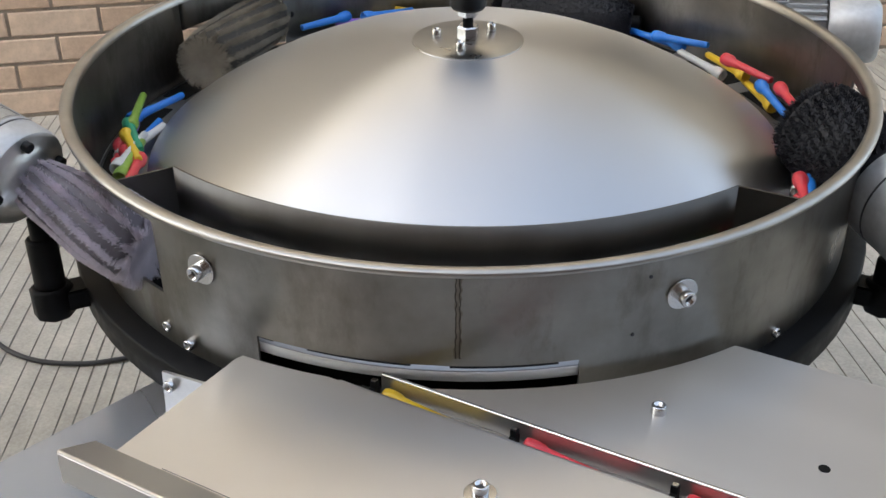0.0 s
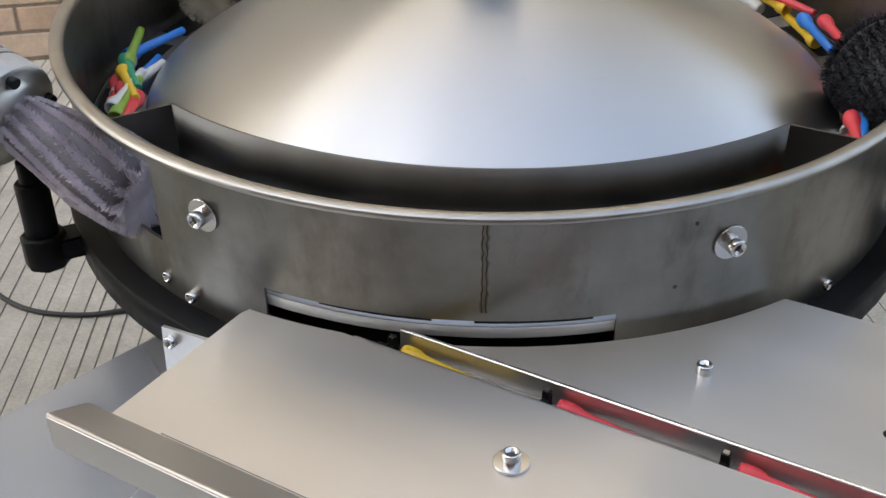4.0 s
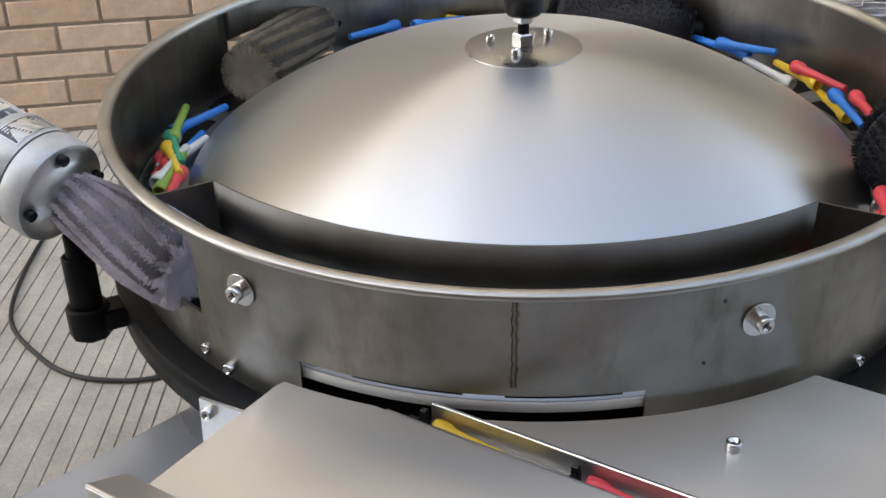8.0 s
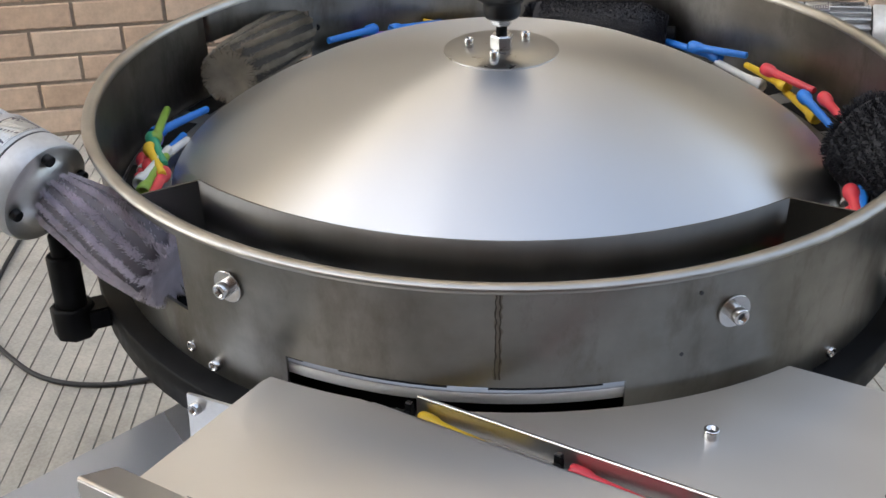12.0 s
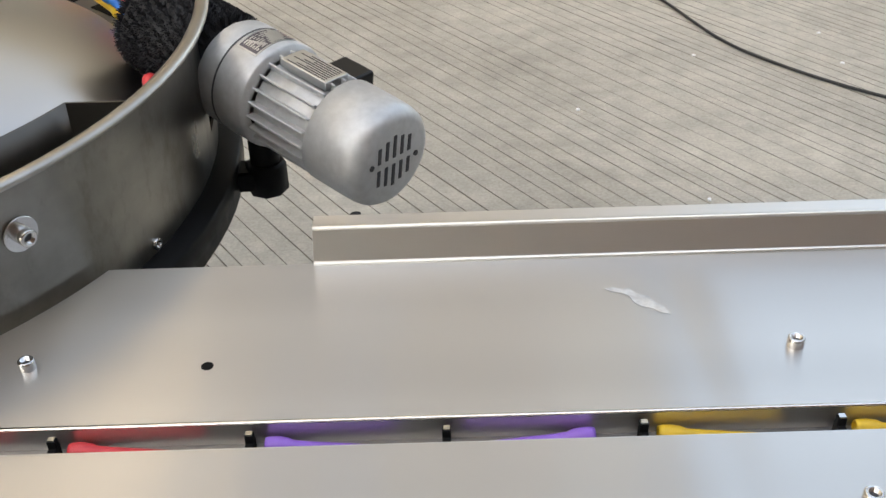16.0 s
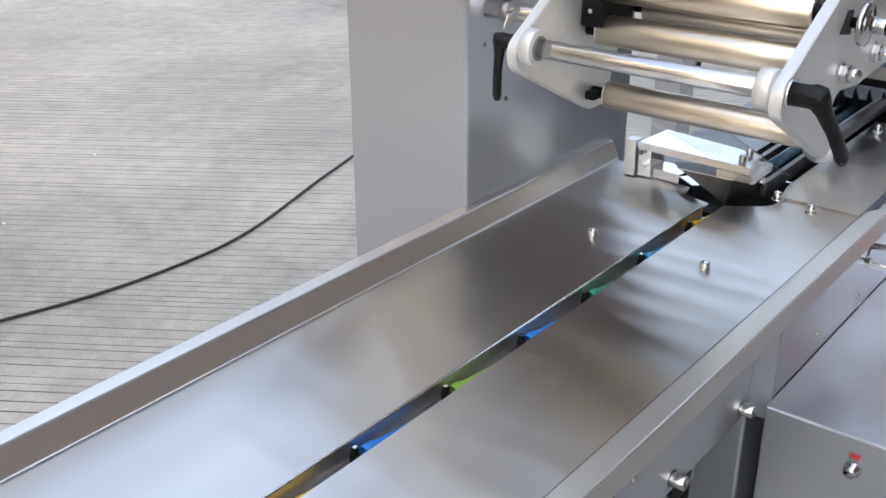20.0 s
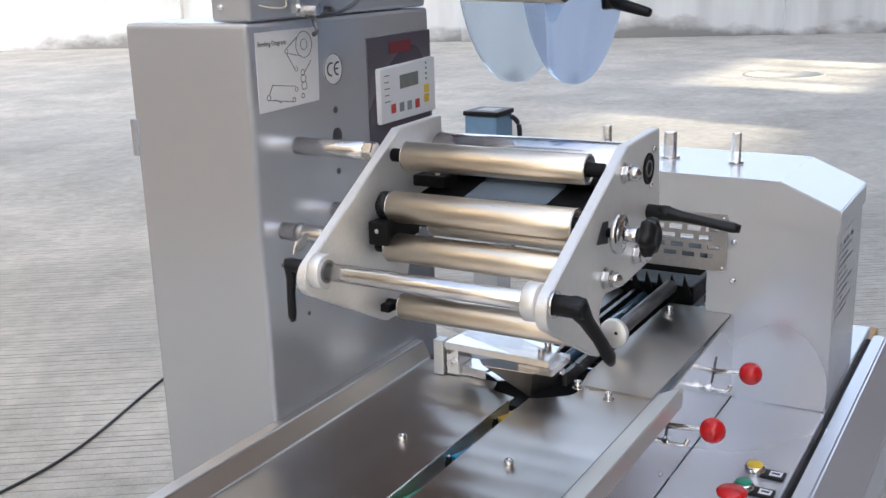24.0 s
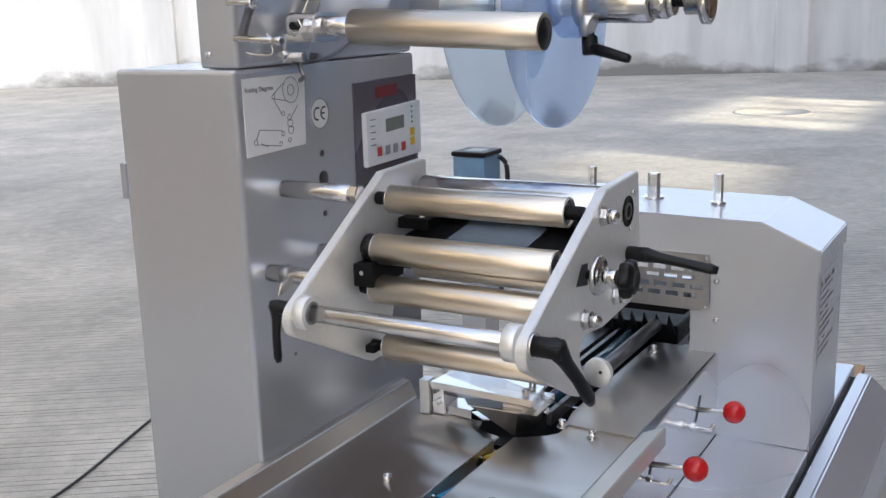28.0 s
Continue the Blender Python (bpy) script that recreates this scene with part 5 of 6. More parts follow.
for x, z in ((1.918, 0.980), (1.862, 0.869), (1.962, 0.872)):
    nut = part("dome_nut", hexa((x, NY - 0.0005, z), (x, NY - 0.009, z), 0.0105), BRIGHT_STEEL, unit)
    part("nut_dome", lathe([(0.0088, 0), (0.0086, 0.006), (0.0065, 0.0105), (0.003, 0.0125), (0.0003, 0.013)], (x, NY - 0.0088, z), (x, 0, z), 24), BRIGHT_STEEL, nut)
    part("nut_washer", lathe([(0.0125, 0), (0.0125, 0.0012), (0.0115, 0.0015)], (x, NY - 0.0002, z), (x, 0, z), 28), BRIGHT_STEEL, nut)
bearing = part("bearing_seat", lathe([(0.0195, 0), (0.0195, 0.0008), (0.0175, 0.0012), (0.0172, 0.0006), (0.0003, 0.0006)], (2.003, NY - 0.0004, 0.970), (2.003, 0, 0.970), 40, False), BLACK_PAINT, unit, "black bearing in its bore")
part("bearing_ring", lathe([(0.0105, 0), (0.0105, 0.0012), (0.0085, 0.0016), (0.0082, 0.0004)], (2.003, NY - 0.0008, 0.970), (2.003, 0, 0.970), 32, False), DARK_STEEL, bearing)
for x, z in ((2.020, 0.991), (2.012, 0.948)):
    part("plate_screw", lathe([(0.0042, 0), (0.0042, 0.0022), (0.002, 0.0034), (0.0003, 0.0035)], (x, NY - 0.0003, z), (x, 0, z), 16), BRIGHT_STEEL, unit)
WX, WZ = 1.868, 0.921
part("adjust_wheel", lathe([(0.0225, 0), (0.0235, 0.0015), (0.0235, 0.0045), (0.0225, 0.006), (0.0165, 0.0065), (0.009, 0.0075), (0.009, 0.010)], (WX, NY - 0.012, WZ), (WX, 0, WZ), 40), BRIGHT_STEEL, unit)
part("wheel_shaft", rod((WX, NY + 0.005, WZ), (WX, NY - 0.024, WZ), 0.0055), BLACK_PAINT, unit)
part("wheel_sleeve", rod((WX, NY - 0.023, WZ), (WX, NY - 0.037, WZ), 0.0085, 24), BRIGHT_STEEL, unit)
kn = lathe([(0.009, 0), (0.011, 0.004), (0.0195, 0.007), (0.0215, 0.012), (0.0200, 0.019), (0.012, 0.0235), (0.009, 0.022), (0.0003, 0.022)], (WX, NY - 0.037, WZ), (WX, 0, WZ), 60, False)
for v in kn.verts:
    a = math.atan2(v.co.z - WZ, v.co.x - WX)
    if math.hypot(v.co.z - WZ, v.co.x - WX) > 0.015:
        f_ = 1 + 0.10 * math.cos(6 * a)
        v.co = Vector((WX + (v.co.x - WX) * f_, v.co.y, WZ + (v.co.z - WZ) * f_))
part("star_knob", kn, BLACK, unit, "black star knob")
part("cut_notch", prism([(1.836, 0.914), (1.87, 0.908), (1.87, 0.934), (1.853, 0.936)], lambda u, v, w: Vector((u, NY - 0.0006 - w, v)), 0.0004), INK, unit)
part("limit_switch", box((2.052, 0.692, 0.955), (2.066, 0.712, 0.972), 0.0015), BLACK, unit, "small black switch")
part("switch_stem", box((2.052, 0.697, 0.938), (2.058, 0.704, 0.955), 0.001), BLACK, unit)


def clamp_lever(base, out, along_, size, label):
    """A black clamping lever: a hub along out, and a tapered handle along along_."""
    base, out, along_ = Vector(base), Vector(out).normalized(), Vector(along_).normalized()
    lv = part("clamp_lever", rod(base, base + out * 0.034 * size, 0.011 * size, 20), BLACK, unit, label)
    part("lever_screw", rod(base + out * 0.034 * size, base + out * 0.036 * size, 0.006 * size, 12), DARK_STEEL, lv)
    side = out.cross(along_).normalized()
    thick = along_.cross(side).normalized()
    s0 = base + out * 0.026 * size
    bm = bmesh.new()
    rings = []
    for d, w, th, lift in ((-0.010, 0.008, 0.008, 0), (0.0, 0.0115, 0.009, 0), (0.02, 0.0078, 0.0062, 0.003), (0.05, 0.0074, 0.005, 0.008), (0.086, 0.0084, 0.005, 0.011), (0.096, 0.006, 0.0035, 0.011)):
        c = s0 + (along_ * d + out * lift) * size
        rings.append([bm.verts.new(c + (side * w * math.cos(a) + thick * 1.35 * th * math.sin(a)) * size) for a in [k * math.pi / 6 for k in range(12)]])
    for a, b in zip(rings, rings[1:]):
        for k in range(12):
            bm.faces.new((a[k], a[(k + 1) % 12], b[(k + 1) % 12], b[k])).smooth = True
    bm.faces.new(rings[0][::-1])
    bm.faces.new(rings[-1])
    bmesh.ops.recalc_face_normals(bm, faces=bm.faces)
    part("handle", bm, BLACK, lv)


clamp_lever((BAR_X, NY, BAR_Z), (0, -1, 0), (0.62, -0.03, -0.79), 1.02, "black clamping lever")
part("lever_collar", rod((BAR_X, NY + 0.0005, BAR_Z), (BAR_X, NY - 0.0035, BAR_Z), 0.0148, 32), BRIGHT_STEEL, unit)
clamp_lever((BAR_X - 0.002, FY + 0.013, BAR_Z + 0.003), (-0.2, 1, 0), (0.12, 0.0, -1), 0.75, "black clamping lever")
clamp_lever((2.004, NY, 0.916), (0.0, -1, 0.0), (0.10, -0.97, -0.16), 0.86, "black clamping lever")
for x, z, r, y1 in ((1.876, 0.9925, 0.0118, 1.013), (1.835, 0.886, 0.0118, FY + 0.013), (1.95, 0.889, 0.0118, FY + 0.013)):
    part("support_rod", rod((x, CAB_Y0, z), (x, y1, z), r, 28), BRIGHT_STEEL, unit)
part("rod_nut", hexa((1.876, 1.013, 0.9925), (1.876, 0.9985, 0.9925), 0.0128), BRIGHT_STEEL, unit)
part("set_collar", rod((1.835, 1.098, 0.886), (1.835, 1.086, 0.886), 0.0132, 28), RING_STEEL, unit)
part("lever_washer", prism([(1.712, 0.898), (1.735, 0.903), (1.742, 0.917), (1.719, 0.912)], lambda u, v, w: Vector((u, FY + 0.024 + w, v)), 0.002), BRIGHT_STEEL, unit)

# film former
former = thing("film_former", (2.11, 0.94, 0.60), "steel film forming shoulder over the channel end", "film former")
part("top_bar", prism([(2.086, 0.857), (2.150, 0.866), (2.172, 1.028), (2.092, 1.034)], lambda u, v, w: Vector((u, v, 0.648 + w)), 0.011, 0.001), BRIGHT_STEEL, former)
part("end_block", box((2.105, 1.018, 0.601), (2.15, 1.040, 0.6478), 0.002), BRIGHT_STEEL, former)
part("clip_plate", box((2.098, 1.041, 0.601), (2.118, 1.058, 0.657), 0.001), ALU, former)
part("clip_bolt", hexa((2.1045, 1.028, 0.622), (2.094, 1.028, 0.622), 0.0055), BRIGHT_STEEL, former)
part("notch_bolt", hexa((2.1045, 1.031, 0.641), (2.097, 1.031, 0.641), 0.004), DARK_STEEL, former)
part("near_block", prism([(2.084, 0.905), (2.086, 0.850), (2.155, 0.852), (2.155, 0.905)], lambda u, v, w: Vector((u, v, 0.636 + w)), 0.0118, 0.001), BRIGHT_STEEL, former)
part("under_wing", prism([(2.108, 0.972), (2.112, 1.017), (2.15, 1.017), (2.15, 0.965)], lambda u, v, w: Vector((u, v, 0.6015 + w)), 0.014, 0.0008), BRIGHT_STEEL, former)
part("wing_flap", prism([(2.108, 0.971), (2.088, 0.941), (2.094, 0.932), (2.13, 0.955)], lambda u, v, w: Vector((u, v, 0.6125 + w)), 0.0015), BRIGHT_STEEL, former)


def fold(points, material, label):
    bm = bmesh.new()
    vs = [bm.verts.new(p) for p in points]
    bm.faces.new(vs)
    bmesh.ops.solidify(bm, geom=list(bm.faces), thickness=0.0015)
    return part("fold_plate", bm, material, former, label)


fold([(2.076, 0.956, 0.638), (2.078, 0.878, 0.638), (2.086, 0.886, 0.600), (2.086, 0.892, 0.600)], RING_STEEL, "sloping fold plate")
fold([(2.078, 0.878, 0.638), (2.124, 0.857, 0.638), (2.124, 0.862, 0.603), (2.087, 0.886, 0.600)], DARK_STEEL, "sloping fold plate")
part("fold_top", prism([(2.074, 0.957), (2.078, 0.877), (2.125, 0.856), (2.13, 0.905), (2.095, 0.975)], lambda u, v, w: Vector((u, v, 0.6385 + w)), 0.0015), BRIGHT_STEEL, former)
part("fold_hinge", rod((2.125, 0.857, 0.630), (2.125, 0.850, 0.630), 0.006, 18), BRIGHT_STEEL, former)
for x, y, z in ((2.108, 0.878, 0.6592), (2.138, 0.881, 0.6592)):
    socket_screw(former, (x, y, z), (x, y, z + 0.0085), 0.0055, "former_screw", 0.0088)
part("film_sheet", prism([(1.8565, 0.783), (2.088, 0.6595), (2.0885, 0.660), (1.857, 0.7835)], lambda u, v, w: Vector((u, 0.80 + w, v)), 0.115), CLEAR_FILM, former, "clear film running down to the former")
# Black slab in place of the shade below the former.
part("gap_shade", box((2.074, 0.80, T - 0.024), (2.26, 1.028, T - 0.016)), BLACK_PAINT, former, "black slab standing in for shade under the former")

# raised deck beyond the table
deck = thing("sealing_deck", (2.3, 0.8, 0.46), "raised brushed steel plate over the sealing section", "machine deck")
deck_z = lambda u: 0.6025 + 0.0335 * (u - 2.15)
part("top_plate", prism([(2.15, 0.7225), (2.553, 0.7105), (2.553, 0.772), (2.152, 0.829)], lambda u, v, w: Vector((u, v, deck_z(u) - w)), 0.0013), TABLE_STEEL, deck)
part("under_plate", prism([(2.1485, 0.723), (2.55, 0.711), (2.55, 0.83), (2.20, 0.842), (2.150, 0.834)], lambda u, v, w: Vector((u, v, deck_z(u) - 0.0016 - w)), 0.0015), TABLE_STEEL, deck)
part("far_plate_strip", box((2.16, 0.93, 0.600), (2.70, 1.05, 0.612)), DARK_STEEL, deck)
part("side_wall", prism([(1.865, 0.462), (2.552, 0.462), (2.552, 0.6145), (2.15, 0.601), (1.865, 0.597)], lambda u, v, w: Vector((u, 0.7055 + w, v)), 0.0037), BRIGHT_STEEL, deck, "polished side wall")
part("seal_channel", box((2.262, 0.836, 0.585), (2.72, 0.93, 0.594)), BLACK_PAINT, deck)
for y in (0.856, 0.905):
    part("guide_rail", box((2.15, y, 0.596), (2.70, y + 0.008, 0.618), 0.001), DARK_STEEL, deck)
part("tube_end_cap", lathe([(0.0003, 0.0), (0.0228, 0.0), (0.0242, 0.0012), (0.0242, 0.010), (0.0228, 0.0112), (0.0003, 0.0112)], (2.292, 0.838, 0.6365), (3, 0.838, 0.6365), 44, False), PLATE_ALU, deck, "bright round end cap")
part("film_tube", rod((2.303, 0.838, 0.6345), (2.585, 0.838, 0.6345), 0.0125, 28), DARK_STEEL, deck, "dark steel sealing shaft")
part("tube_socket", lathe([(0.0032, 0), (0.0032, 0.0005)], (2.2918, 0.832, 0.639), (0, 0.832, 0.639), 6), INK, deck)
part("film_sleeve", rod((2.14, 0.884, 0.612), (2.6, 0.884, 0.612), 0.010, 24), FILM_BLUE, deck, "dark blue film sleeve")
for x, y in ((2.143, 0.8345), (2.124, 0.7785)):
    socket_screw(None, (x, y, deck_z(x)), (x, y, deck_z(x) + 0.01), 0.0055, washer=0.0085)
for x, y, z in ((2.50, 0.812, 0.6145), (2.43, 0.955, 0.6125)):
    socket_screw(None, (x, y, z), (x, y, z + 0.01), 0.0055, washer=0.008)
for x, z in ((2.545, 0.60), (2.545, 0.555), (2.54, 0.50), (2.0, 0.49), (2.15, 0.485)):
    solo("pan_screw", lathe([(0.0042, 0), (0.0042, 0.002), (0.0003, 0.003)], (x, 0.7055, z), (x, 0, z), 14), BRIGHT_STEEL, "small steel panel screw", "screw", "screws on the machine")
for bx, by, bz, nx in ((2.172, 0.646, 0.5605, -0.035), (2.410, 0.652, 0.560, -0.052)):
    lv = thing("ball_lever", (bx + 0.02, 0.7055, bz - 0.004), "steel lever with a glossy red ball knob", "lever", "ball levers")
    part("lever_rod", rod((bx + 0.004, 0.708, bz - 0.008), (bx, by, bz), 0.0045, 16), BRIGHT_STEEL, lv)
    b = bmesh.new()
    bmesh.ops.create_uvsphere(b, u_segments=36, v_segments=20, radius=0.0186)
    for f in b.faces:
        f.smooth = True
    b.transform(Matrix.Translation((bx, by - 0.008, bz)))
    part("ball_knob", b, RED, lv, "glossy red ball")
    part("lever_slot", prism([(bx - 0.012, bz - 0.024), (bx - 0.003, bz - 0.025), (bx + 0.022, bz + 0.012), (bx + 0.012, bz + 0.014)], lambda u, v, w: Vector((u, 0.7052 - w, v)), 0.0006), INK, lv)
    part("stop_rod", tube([(bx + nx, 0.706, bz - 0.014), (bx + nx, 0.680, bz - 0.016), (bx + nx + 0.002, 0.668, bz - 0.015), (bx + nx + 0.004, 0.664, bz - 0.006)], 0.0035, 8), BRIGHT_STEEL, lv)
    part("stop_nut", hexa((bx + nx, 0.700, bz - 0.014), (bx + nx, 0.692, bz - 0.0145), 0.0072), BRIGHT_STEEL, lv)

base = thing("lower_cabinet", (2.4, 0.65, 0.0), "silver-grey machine base with a smooth deck", "machine base")
part("base_body", box((1.843, 0.545, 0.03), (3.02, 0.7052, 0.461), 0.003, 2), GREY_PAINT, base)
part("base_rear", box((1.87, 0.7375, 0.0), (3.02, 1.12, 0.44), 0.004), GREY_PAINT, base)
part("side_door", prism([(0.44, 0.05), (0.535, 0.05), (0.535, 0.452), (0.51, 0.45), (0.455, 0.40), (0.44, 0.36)], lambda u, v, w: Vector((1.86 + w, u, v)), 1.14, 0.003), GREY_PAINT, base, "grey side door with a bevelled top")
# Gap filled with a black strip that draws its shadow as colour.
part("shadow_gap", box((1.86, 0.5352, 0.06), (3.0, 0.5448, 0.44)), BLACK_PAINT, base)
sw = part("key_switch", lathe([(0.010, 0), (0.010, 0.004), (0.007, 0.006), (0.007, 0.012), (0.0003, 0.012)], (1.842, 0.594, 0.420), (0, 0.594, 0.420), 20), BRIGHT_STEEL, base)
part("switch_mark", box((1.840, 0.588, 0.434), (1.8425, 0.600, 0.440)), KEY_RED, sw)
part("gauge_dial", lathe([(0.028, 0), (0.028, 0.006), (0.025, 0.0065), (0.0003, 0.0055)], (1.761, 0.7718, 0.372), (1.761, 0, 0.372), 36), BLACK, table, "round black dial")
for bx, by, mat, dia_, hgt, nm in ((2.134, 0.597, RED, 0.021, 0.036, "emergency_stop"), (2.201, 0.597, KEY_GREEN, 0.013, 0.016, "start_button"), (2.263, 0.596, KEY_YELLOW, 0.0135, 0.016, "jog_button")):
    bt = thing(nm, (bx, by, 0.461), {"emergency_stop": "red mushroom stop button with a steel collar", "start_button": "green push button with a steel collar", "jog_button": "yellow push button with a steel collar"}[nm], "push button", "operator buttons")
    part("collar", lathe([(0.0155, 0), (0.0155, 0.010), (0.0135, 0.013), (0.0003, 0.013)], (bx, by, 0.4612), (bx, by, 1), 32, False), BRIGHT_STEEL, bt)
    prof = [(0.012, 0.012), (0.0125, 0.018), (0.016, 0.024), (0.021, 0.027), (0.0215, 0.031), (0.018, 0.0345), (0.0003, 0.036)] if nm == "emergency_stop" else [(0.0115, 0.012), (0.0115, 0.0155), (0.0105, 0.0165), (0.0003, 0.0163)]
    part("button_cap", lathe(prof, (bx, by, 0.4612), (bx, by, 1), 36, False), mat, bt)
    tg = part("label_holder", box((bx - 0.012, by - 0.044, 0.4613), (bx + 0.014, by - 0.004, 0.4655), 0.0012), BLACK, bt)
    part("label_strip", box((bx - 0.006, by - 0.040, 0.4655), (bx + 0.009, by - 0.022, 0.4662)), WHITE, tg, "white label with unreadable print")
    part("print_bar", box((bx - 0.001, by - 0.037, 0.4662), (bx + 0.004, by - 0.025, 0.4665)), INK, tg)

# end sealing cover
cover = thing("sealing_cover", (2.65, 0.75, 0.461), "silver-grey sheet steel cover over the end sealer", "machine cover")
CX0, CX1 = 2.531, 2.775
front_poly = [(0.545, 0.462), (0.757, 0.462), (0.757, 0.786), (1.03, 0.786), (1.03, 0.857), (0.640, 0.853), (0.545, 0.812)]
part("front_panel", prism(front_poly, lambda u, v, w: Vector((CX0 + w, u, v)), 0.002, 0.0006), GREY_PAINT, cover)
part("back_panel", prism([(0.545, 0.462), (0.70, 0.462), (0.70, 0.79), (1.03, 0.79), (1.03, 0.857), (0.640, 0.853), (0.545, 0.812)], lambda u, v, w: Vector((CX1 - 0.002 + w, u, v)), 0.002), GREY_PAINT, cover)
part("side_panel", box((CX0 + 0.0022, 0.545, 0.462), (CX1 - 0.0022, 0.547, 0.811)), GREY_PAINT, cover)
part("inner_panel", box((CX0 + 0.0022, 0.755, 0.462), (CX1 - 0.0022, 0.757, 0.70)), GREY_PAINT, cover)
part("cover_hood", prism([(0.541, 0.778), (1.034, 0.785), (1.034, 0.861), (0.639, 0.857), (0.541, 0.815)], lambda u, v, w: Vector((CX0 - 0.004 + w, u, v)), CX1 - CX0 + 0.008, 0.002), GREY_PAINT, cover, "folded hood lid")
for x, y, hgt, r in ((2.664, 0.872, 0.05, 0.012), (2.655, 0.747, 0.056, 0.0085), (2.70, 1.01, 0.05, 0.0085)):
    sd = part("hex_stud", hexa((x, y, 0.857), (x, y, 0.857 + hgt), r), BRIGHT_STEEL, cover)
    part("stud_washer", rod((x, y, 0.857), (x, y, 0.863), r * 1.6, 24), BRIGHT_STEEL, sd)
for y, z in ((0.712, 0.746), (0.711, 0.676)):
    part("cover_screw", lathe([(0.005, 0), (0.005, 0.002), (0.0003, 0.0035)], (CX0, y, z), (0, y, z), 16), BRIGHT_STEEL, cover)
def slotted_plate(y0, y1, z0, z1, x, t, rows):
    """A sheet with rows of open slots, as strips and the webs between the slots."""
    out, z = [], z0
    for zc, first in rows:
        out.append(box((x, y0, z), (x + t, y1, zc - 0.0045)))
        y = y0
        for k in range(6):
            c = first + 0.0325 * k
            if c + 0.0115 > y1:
                break
            out.append(box((x, y, zc - 0.0045), (x + t, c - 0.0115, zc + 0.0045)))
            y = c + 0.0115
        out.append(box((x, y, zc - 0.0045), (x + t, y1, zc + 0.0045)))
        z = zc + 0.0045
    out.append(box((x, y0, z), (x + t, y1, z1)))
    return bm_join(*out)


vent = part("vent_plate", slotted_plate(0.723, 0.868, 0.692, 0.792, CX0 - 0.0065, 0.0018, ((0.7175, 0.757), (0.733, 0.745), (0.749, 0.760), (0.765, 0.748))), VENT, cover, "slotted steel guard plate")
for y, z in ((0.729, 0.786), (0.729, 0.698)):
    part("vent_screw", lathe([(0.003, 0), (0.003, 0.0015), (0.0003, 0.002)], (CX0 - 0.0066, y, z), (0, y, z), 12), BRIGHT_STEEL, vent)
part("upper_jaw", box((2.56, 0.775, 0.668), (2.70, 0.90, 0.700), 0.004), BLACK_PAINT, cover, "black upper sealing jaw")
part("sealer_block", box((2.60, 0.80, 0.595), (2.72, 0.98, 0.632), 0.004), BLACK_PAINT, cover, "black lower sealing jaw block")
for y, z in ((0.762, 0.652), (0.762, 0.628)):
    part("jaw_pin", box((2.56, y - 0.006, z - 0.008), (2.60, y + 0.006, z + 0.006), 0.002), BLACK_PAINT, cover)
for k in range(7):
    part("jaw_tooth", prism([(0.80 + 0.024 * k, 0.620), (0.818 + 0.024 * k, 0.620), (0.814 + 0.024 * k, 0.656)], lambda u, v, w: Vector((2.586 + w, u, v)), 0.006), BLACK_PAINT, cover)
info = part("info_sticker", box((2.56, 0.5440, 0.60), (2.70, 0.5447, 0.765)), GREY_PAINT, cover, "printed information sheet with unreadable text")
rn = random.Random(21)
for k in range(11):
    x, tall = 2.566, 0.0042 if k == 0 else 0.0016
    while x < 2.685 - 0.03 * (k % 3):
        w = rn.uniform(0.006, 0.022)
        part("print_bar", box((x, 0.5435, 0.748 - 0.0125 * k - tall), (min(2.694, x + w), 0.5439, 0.748 - 0.0125 * k + tall)), INK, info)
        x += w + rn.uniform(0.003, 0.006 if k % 4 else 0.03)

# behind the machine
bb = thing("blue_drive_box", (3.0, 1.44, 0.74), "blue grey-topped drive housing behind the machine", "drive box")
part("housing", box((2.968, 1.392, 0.775), (3.055, 1.478, 0.868), 0.004), BLUE_BOX, bb)
part("housing_top", box((2.965, 1.389, 0.8685), (3.058, 1.481, 0.880), 0.003), BLACK, bb)
part("top_label", box((2.985, 1.410, 0.8802), (3.035, 1.455, 0.8807)), KEY_GREY, bb, "pale label with unreadable print")
part("drive_stand", box((2.98, 1.40, 0.0), (3.05, 1.47, 0.76), 0.003), GREY_PAINT, bb)
part("drive_cable", tube([(3.04, 1.388, 0.862), (3.05, 1.374, 0.84), (3.05, 1.372, 0.78), (3.05, 1.38, 0.70), (3.06, 1.40, 0.5)], 0.006), RUBBER, bb)
part("outfeed_frame", box((2.78, 0.80, 0.50), (3.15, 1.02, 0.58), 0.004), GREY_PAINT, base, "grey outfeed frame")
cb = thing("cardboard_sheet", (3.62, 0.78, 0.0), "flat brown cardboard box beyond the machine", "cardboard box")
part("carton", box((3.45, 0.62, 0.0), (3.79, 0.95, 0.2), 0.004), CARDBOARD, cb)

# frame below the bowl
frame_b = thing("bowl_stand", (-0.45, 0.85, 0.0), "silver-grey painted stand below the sorting bowl", "stand")
part("stand_top", prism([(-0.52, 0.62), (-0.06, 0.62), (-0.06, 1.2), (-0.40, 1.2), (-0.455, 0.92)], lambda u, v, w: Vector((u, v, 0.40 + w)), 0.05, 0.004), GREY_PAINT, frame_b)
for x, y in ((-0.44, 0.66), (-0.14, 0.66), (-0.36, 1.1), (-0.14, 1.1)):
    part("leg", box((x, y, 0), (x + 0.05, y + 0.05, 0.4), 0.004), GREY_PAINT, frame_b)

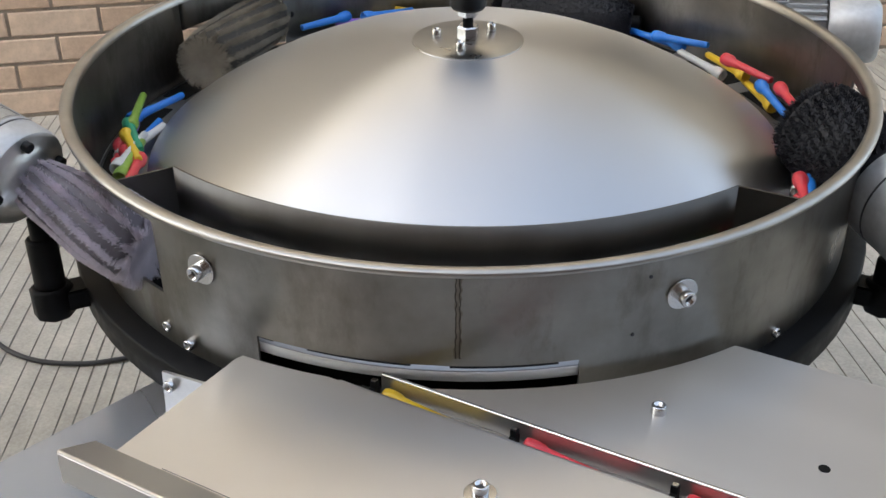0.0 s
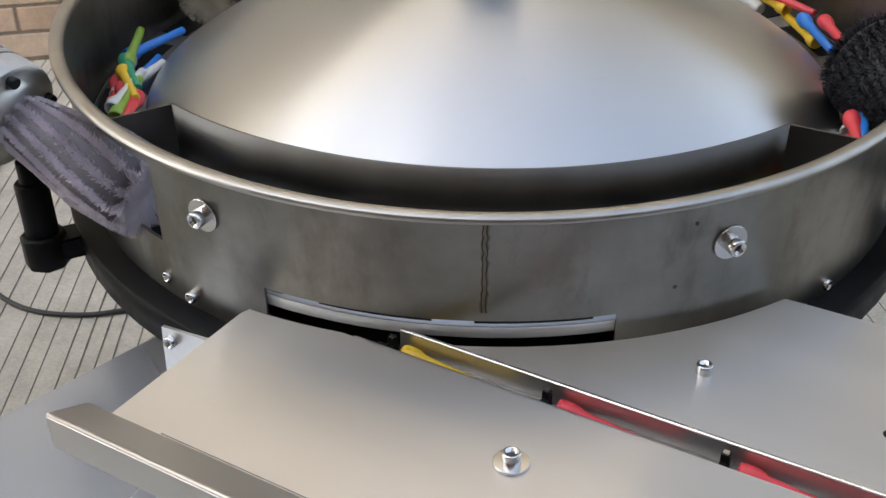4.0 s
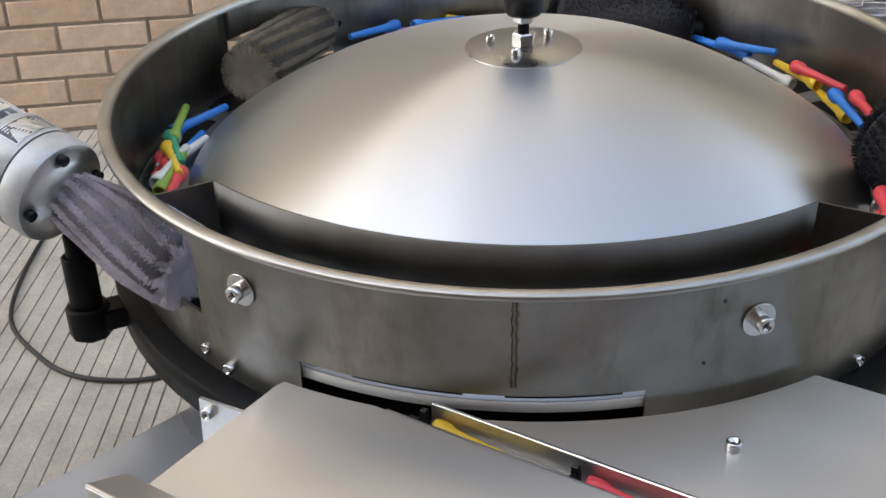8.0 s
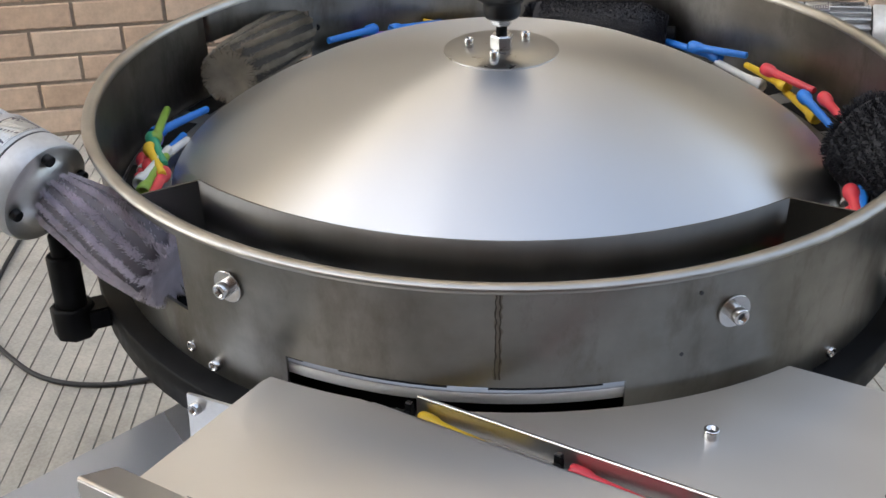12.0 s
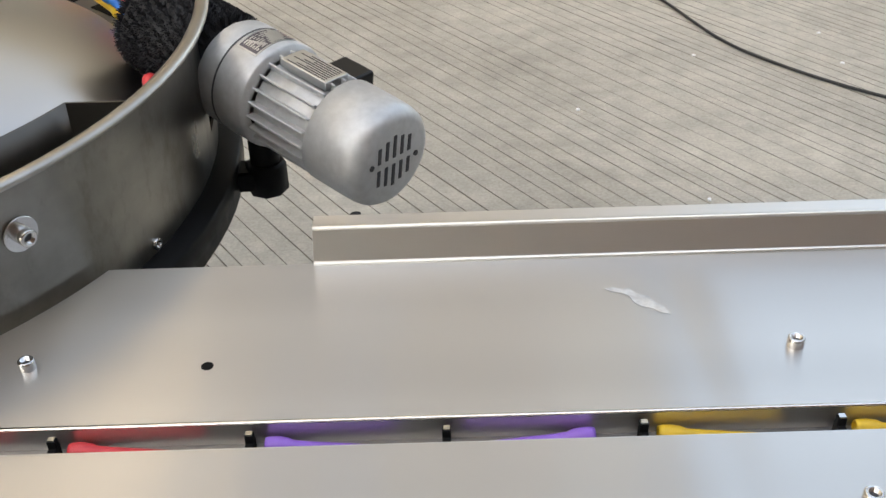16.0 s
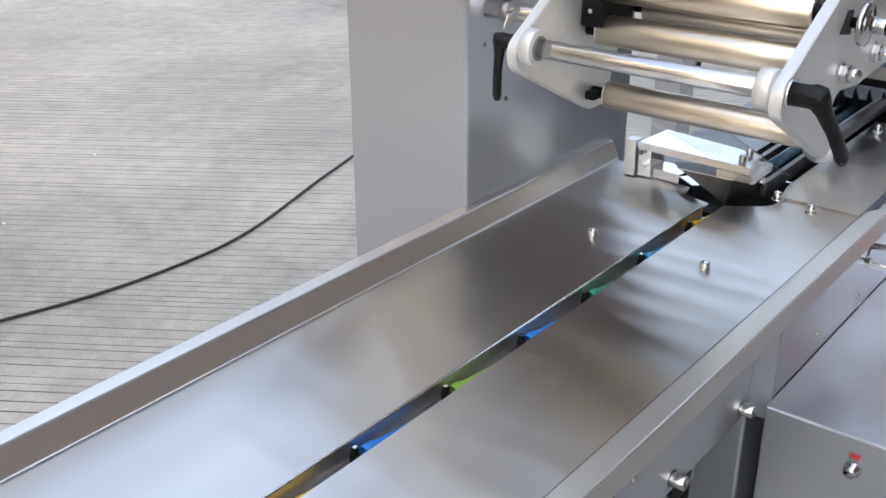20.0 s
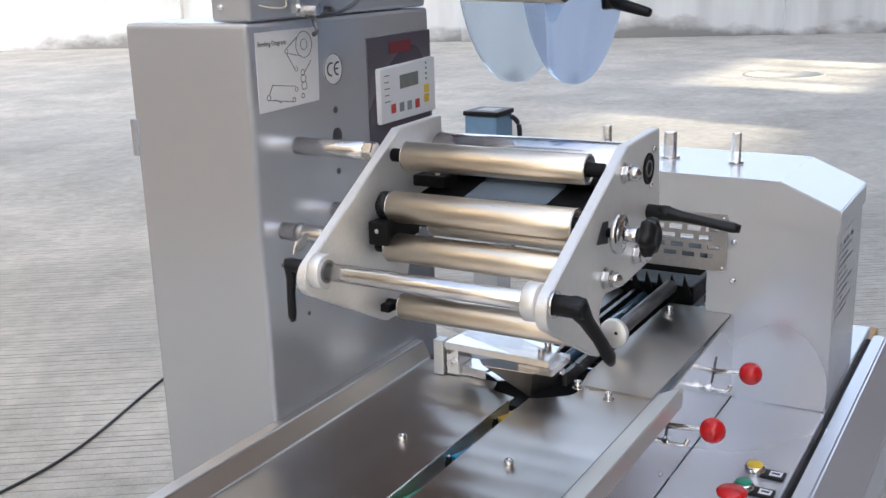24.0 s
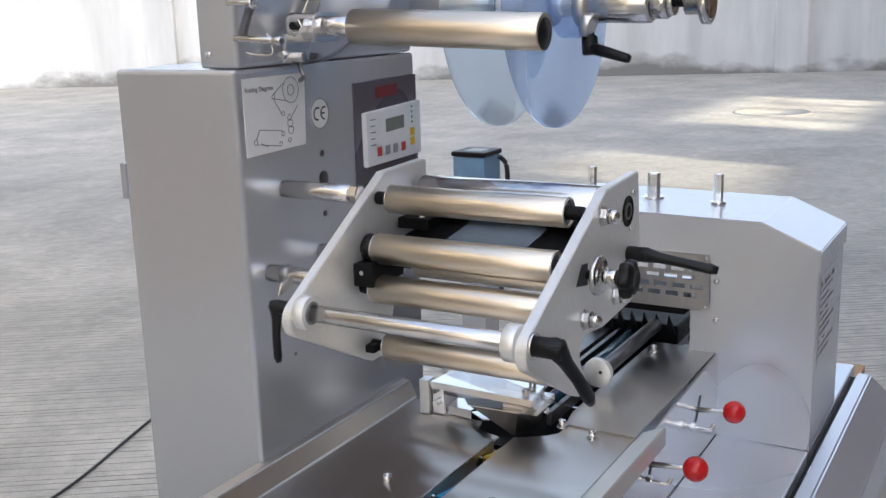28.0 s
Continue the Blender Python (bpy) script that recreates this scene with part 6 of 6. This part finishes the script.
# cables on the ground
solo("power_cable", tube([(-1.75, 1.75, 0.006), (-1.58, 1.52, 0.006), (-1.44, 1.38, 0.006), (-1.29, 1.325, 0.006), (-1.18, 1.315, 0.006), (-1.08, 1.355, 0.006), (-1.0, 1.43, 0.006), (-0.9, 1.5, 0.006), (-0.7, 1.5, 0.008)], 0.0047), RUBBER,
     "black rubber cable lying on the concrete", "cable", "cables on the ground")
solo("power_cable", tube([(0.75, 4.2, 0.006), (0.93, 3.72, 0.006), (1.07, 3.38, 0.006), (1.17, 3.05, 0.006), (1.28, 2.86, 0.006), (1.45, 2.67, 0.006), (1.66, 2.52, 0.006), (1.95, 2.42, 0.006), (2.23, 2.385, 0.006), (2.5, 2.41, 0.006), (2.95, 2.555, 0.006), (3.4, 2.67, 0.006), (4.2, 2.75, 0.006)], 0.0041), RUBBER,
     "black rubber cable lying on the concrete", "cable", "cables on the ground")
solo("motor_cable", tube([(0.33, 1.18, 0.60), (0.33, 1.175, 0.55), (0.30, 1.18, 0.4), (0.28, 1.2, 0.1), (0.3, 1.3, 0.01)], 0.005), RUBBER, "black cable hanging from a brush motor", "cable")

# chips of plaster on the ground
rnd = random.Random(8)
for x, y, r in ((1.452, 3.08, 0.006), (1.445, 2.87, 0.008), (0.738, 2.64, 0.007), (1.08, 2.95, 0.005), (0.95, 2.2, 0.006), (2.6, 3.3, 0.008), (3.2, 2.3, 0.007), (2.1, 3.0, 0.006)):
    pts = [(x + r * rnd.uniform(0.5, 1.2) * math.cos(k * 1.05), y + r * rnd.uniform(0.5, 1.2) * math.sin(k * 1.05)) for k in range(6)]
    solo("plaster_chip", prism(pts, lambda u, v, w: Vector((u, v, w)), 0.003), WHITE, "small white plaster chip on the concrete", "debris", "chips on the ground")

# ---- bricks ----
full = brick_mesh()
PB, PH = 0.246, 0.076
rest_v, rest_f = [], []
for row in range(12):
    off = 0.5 * PB if row % 2 else 0.0
    for k in range(-14, 27):
        s = k * PB + off
        z = 0.008 + PH * (row + 0.5)
        if s < -3.25 or s > 6.4:
            continue
        c = BW_P + BW_D * s - BW_N * 0.001 + Vector((0, 0, z))
        if row < 12 and -1.3 < s < 4.6:
            ob = new("brick", full)
            ob.parent = brick_wall
            ob.matrix_basis = Matrix.Translation(c) @ Matrix.Rotation(radians(43 + 180 + random.Random(row * 99 + k).uniform(-0.4, 0.4)), 4, "Z") @ Matrix.Rotation(radians(180), 4, "Z")
        else:
            b = len(rest_v)
            for du, dz, dn in ((-1, -1, -1), (1, -1, -1), (1, 1, -1), (-1, 1, -1), (-1, -1, 1), (1, -1, 1), (1, 1, 1), (-1, 1, 1)):
                rest_v.append(tuple(c + BW_D * du * 0.118 + BW_N * dn * 0.007 + Vector((0, 0, dz * 0.033))))
            rest_f += [tuple(b + i for i in f) for f in ((4, 5, 6, 7), (0, 3, 2, 1), (0, 1, 5, 4), (1, 2, 6, 5), (2, 3, 7, 6), (3, 0, 4, 7))]
rest = pydata("brick_field", rest_v, rest_f, (BRICK,))
rest.parent = brick_wall
tagged(rest, kind="stuff")
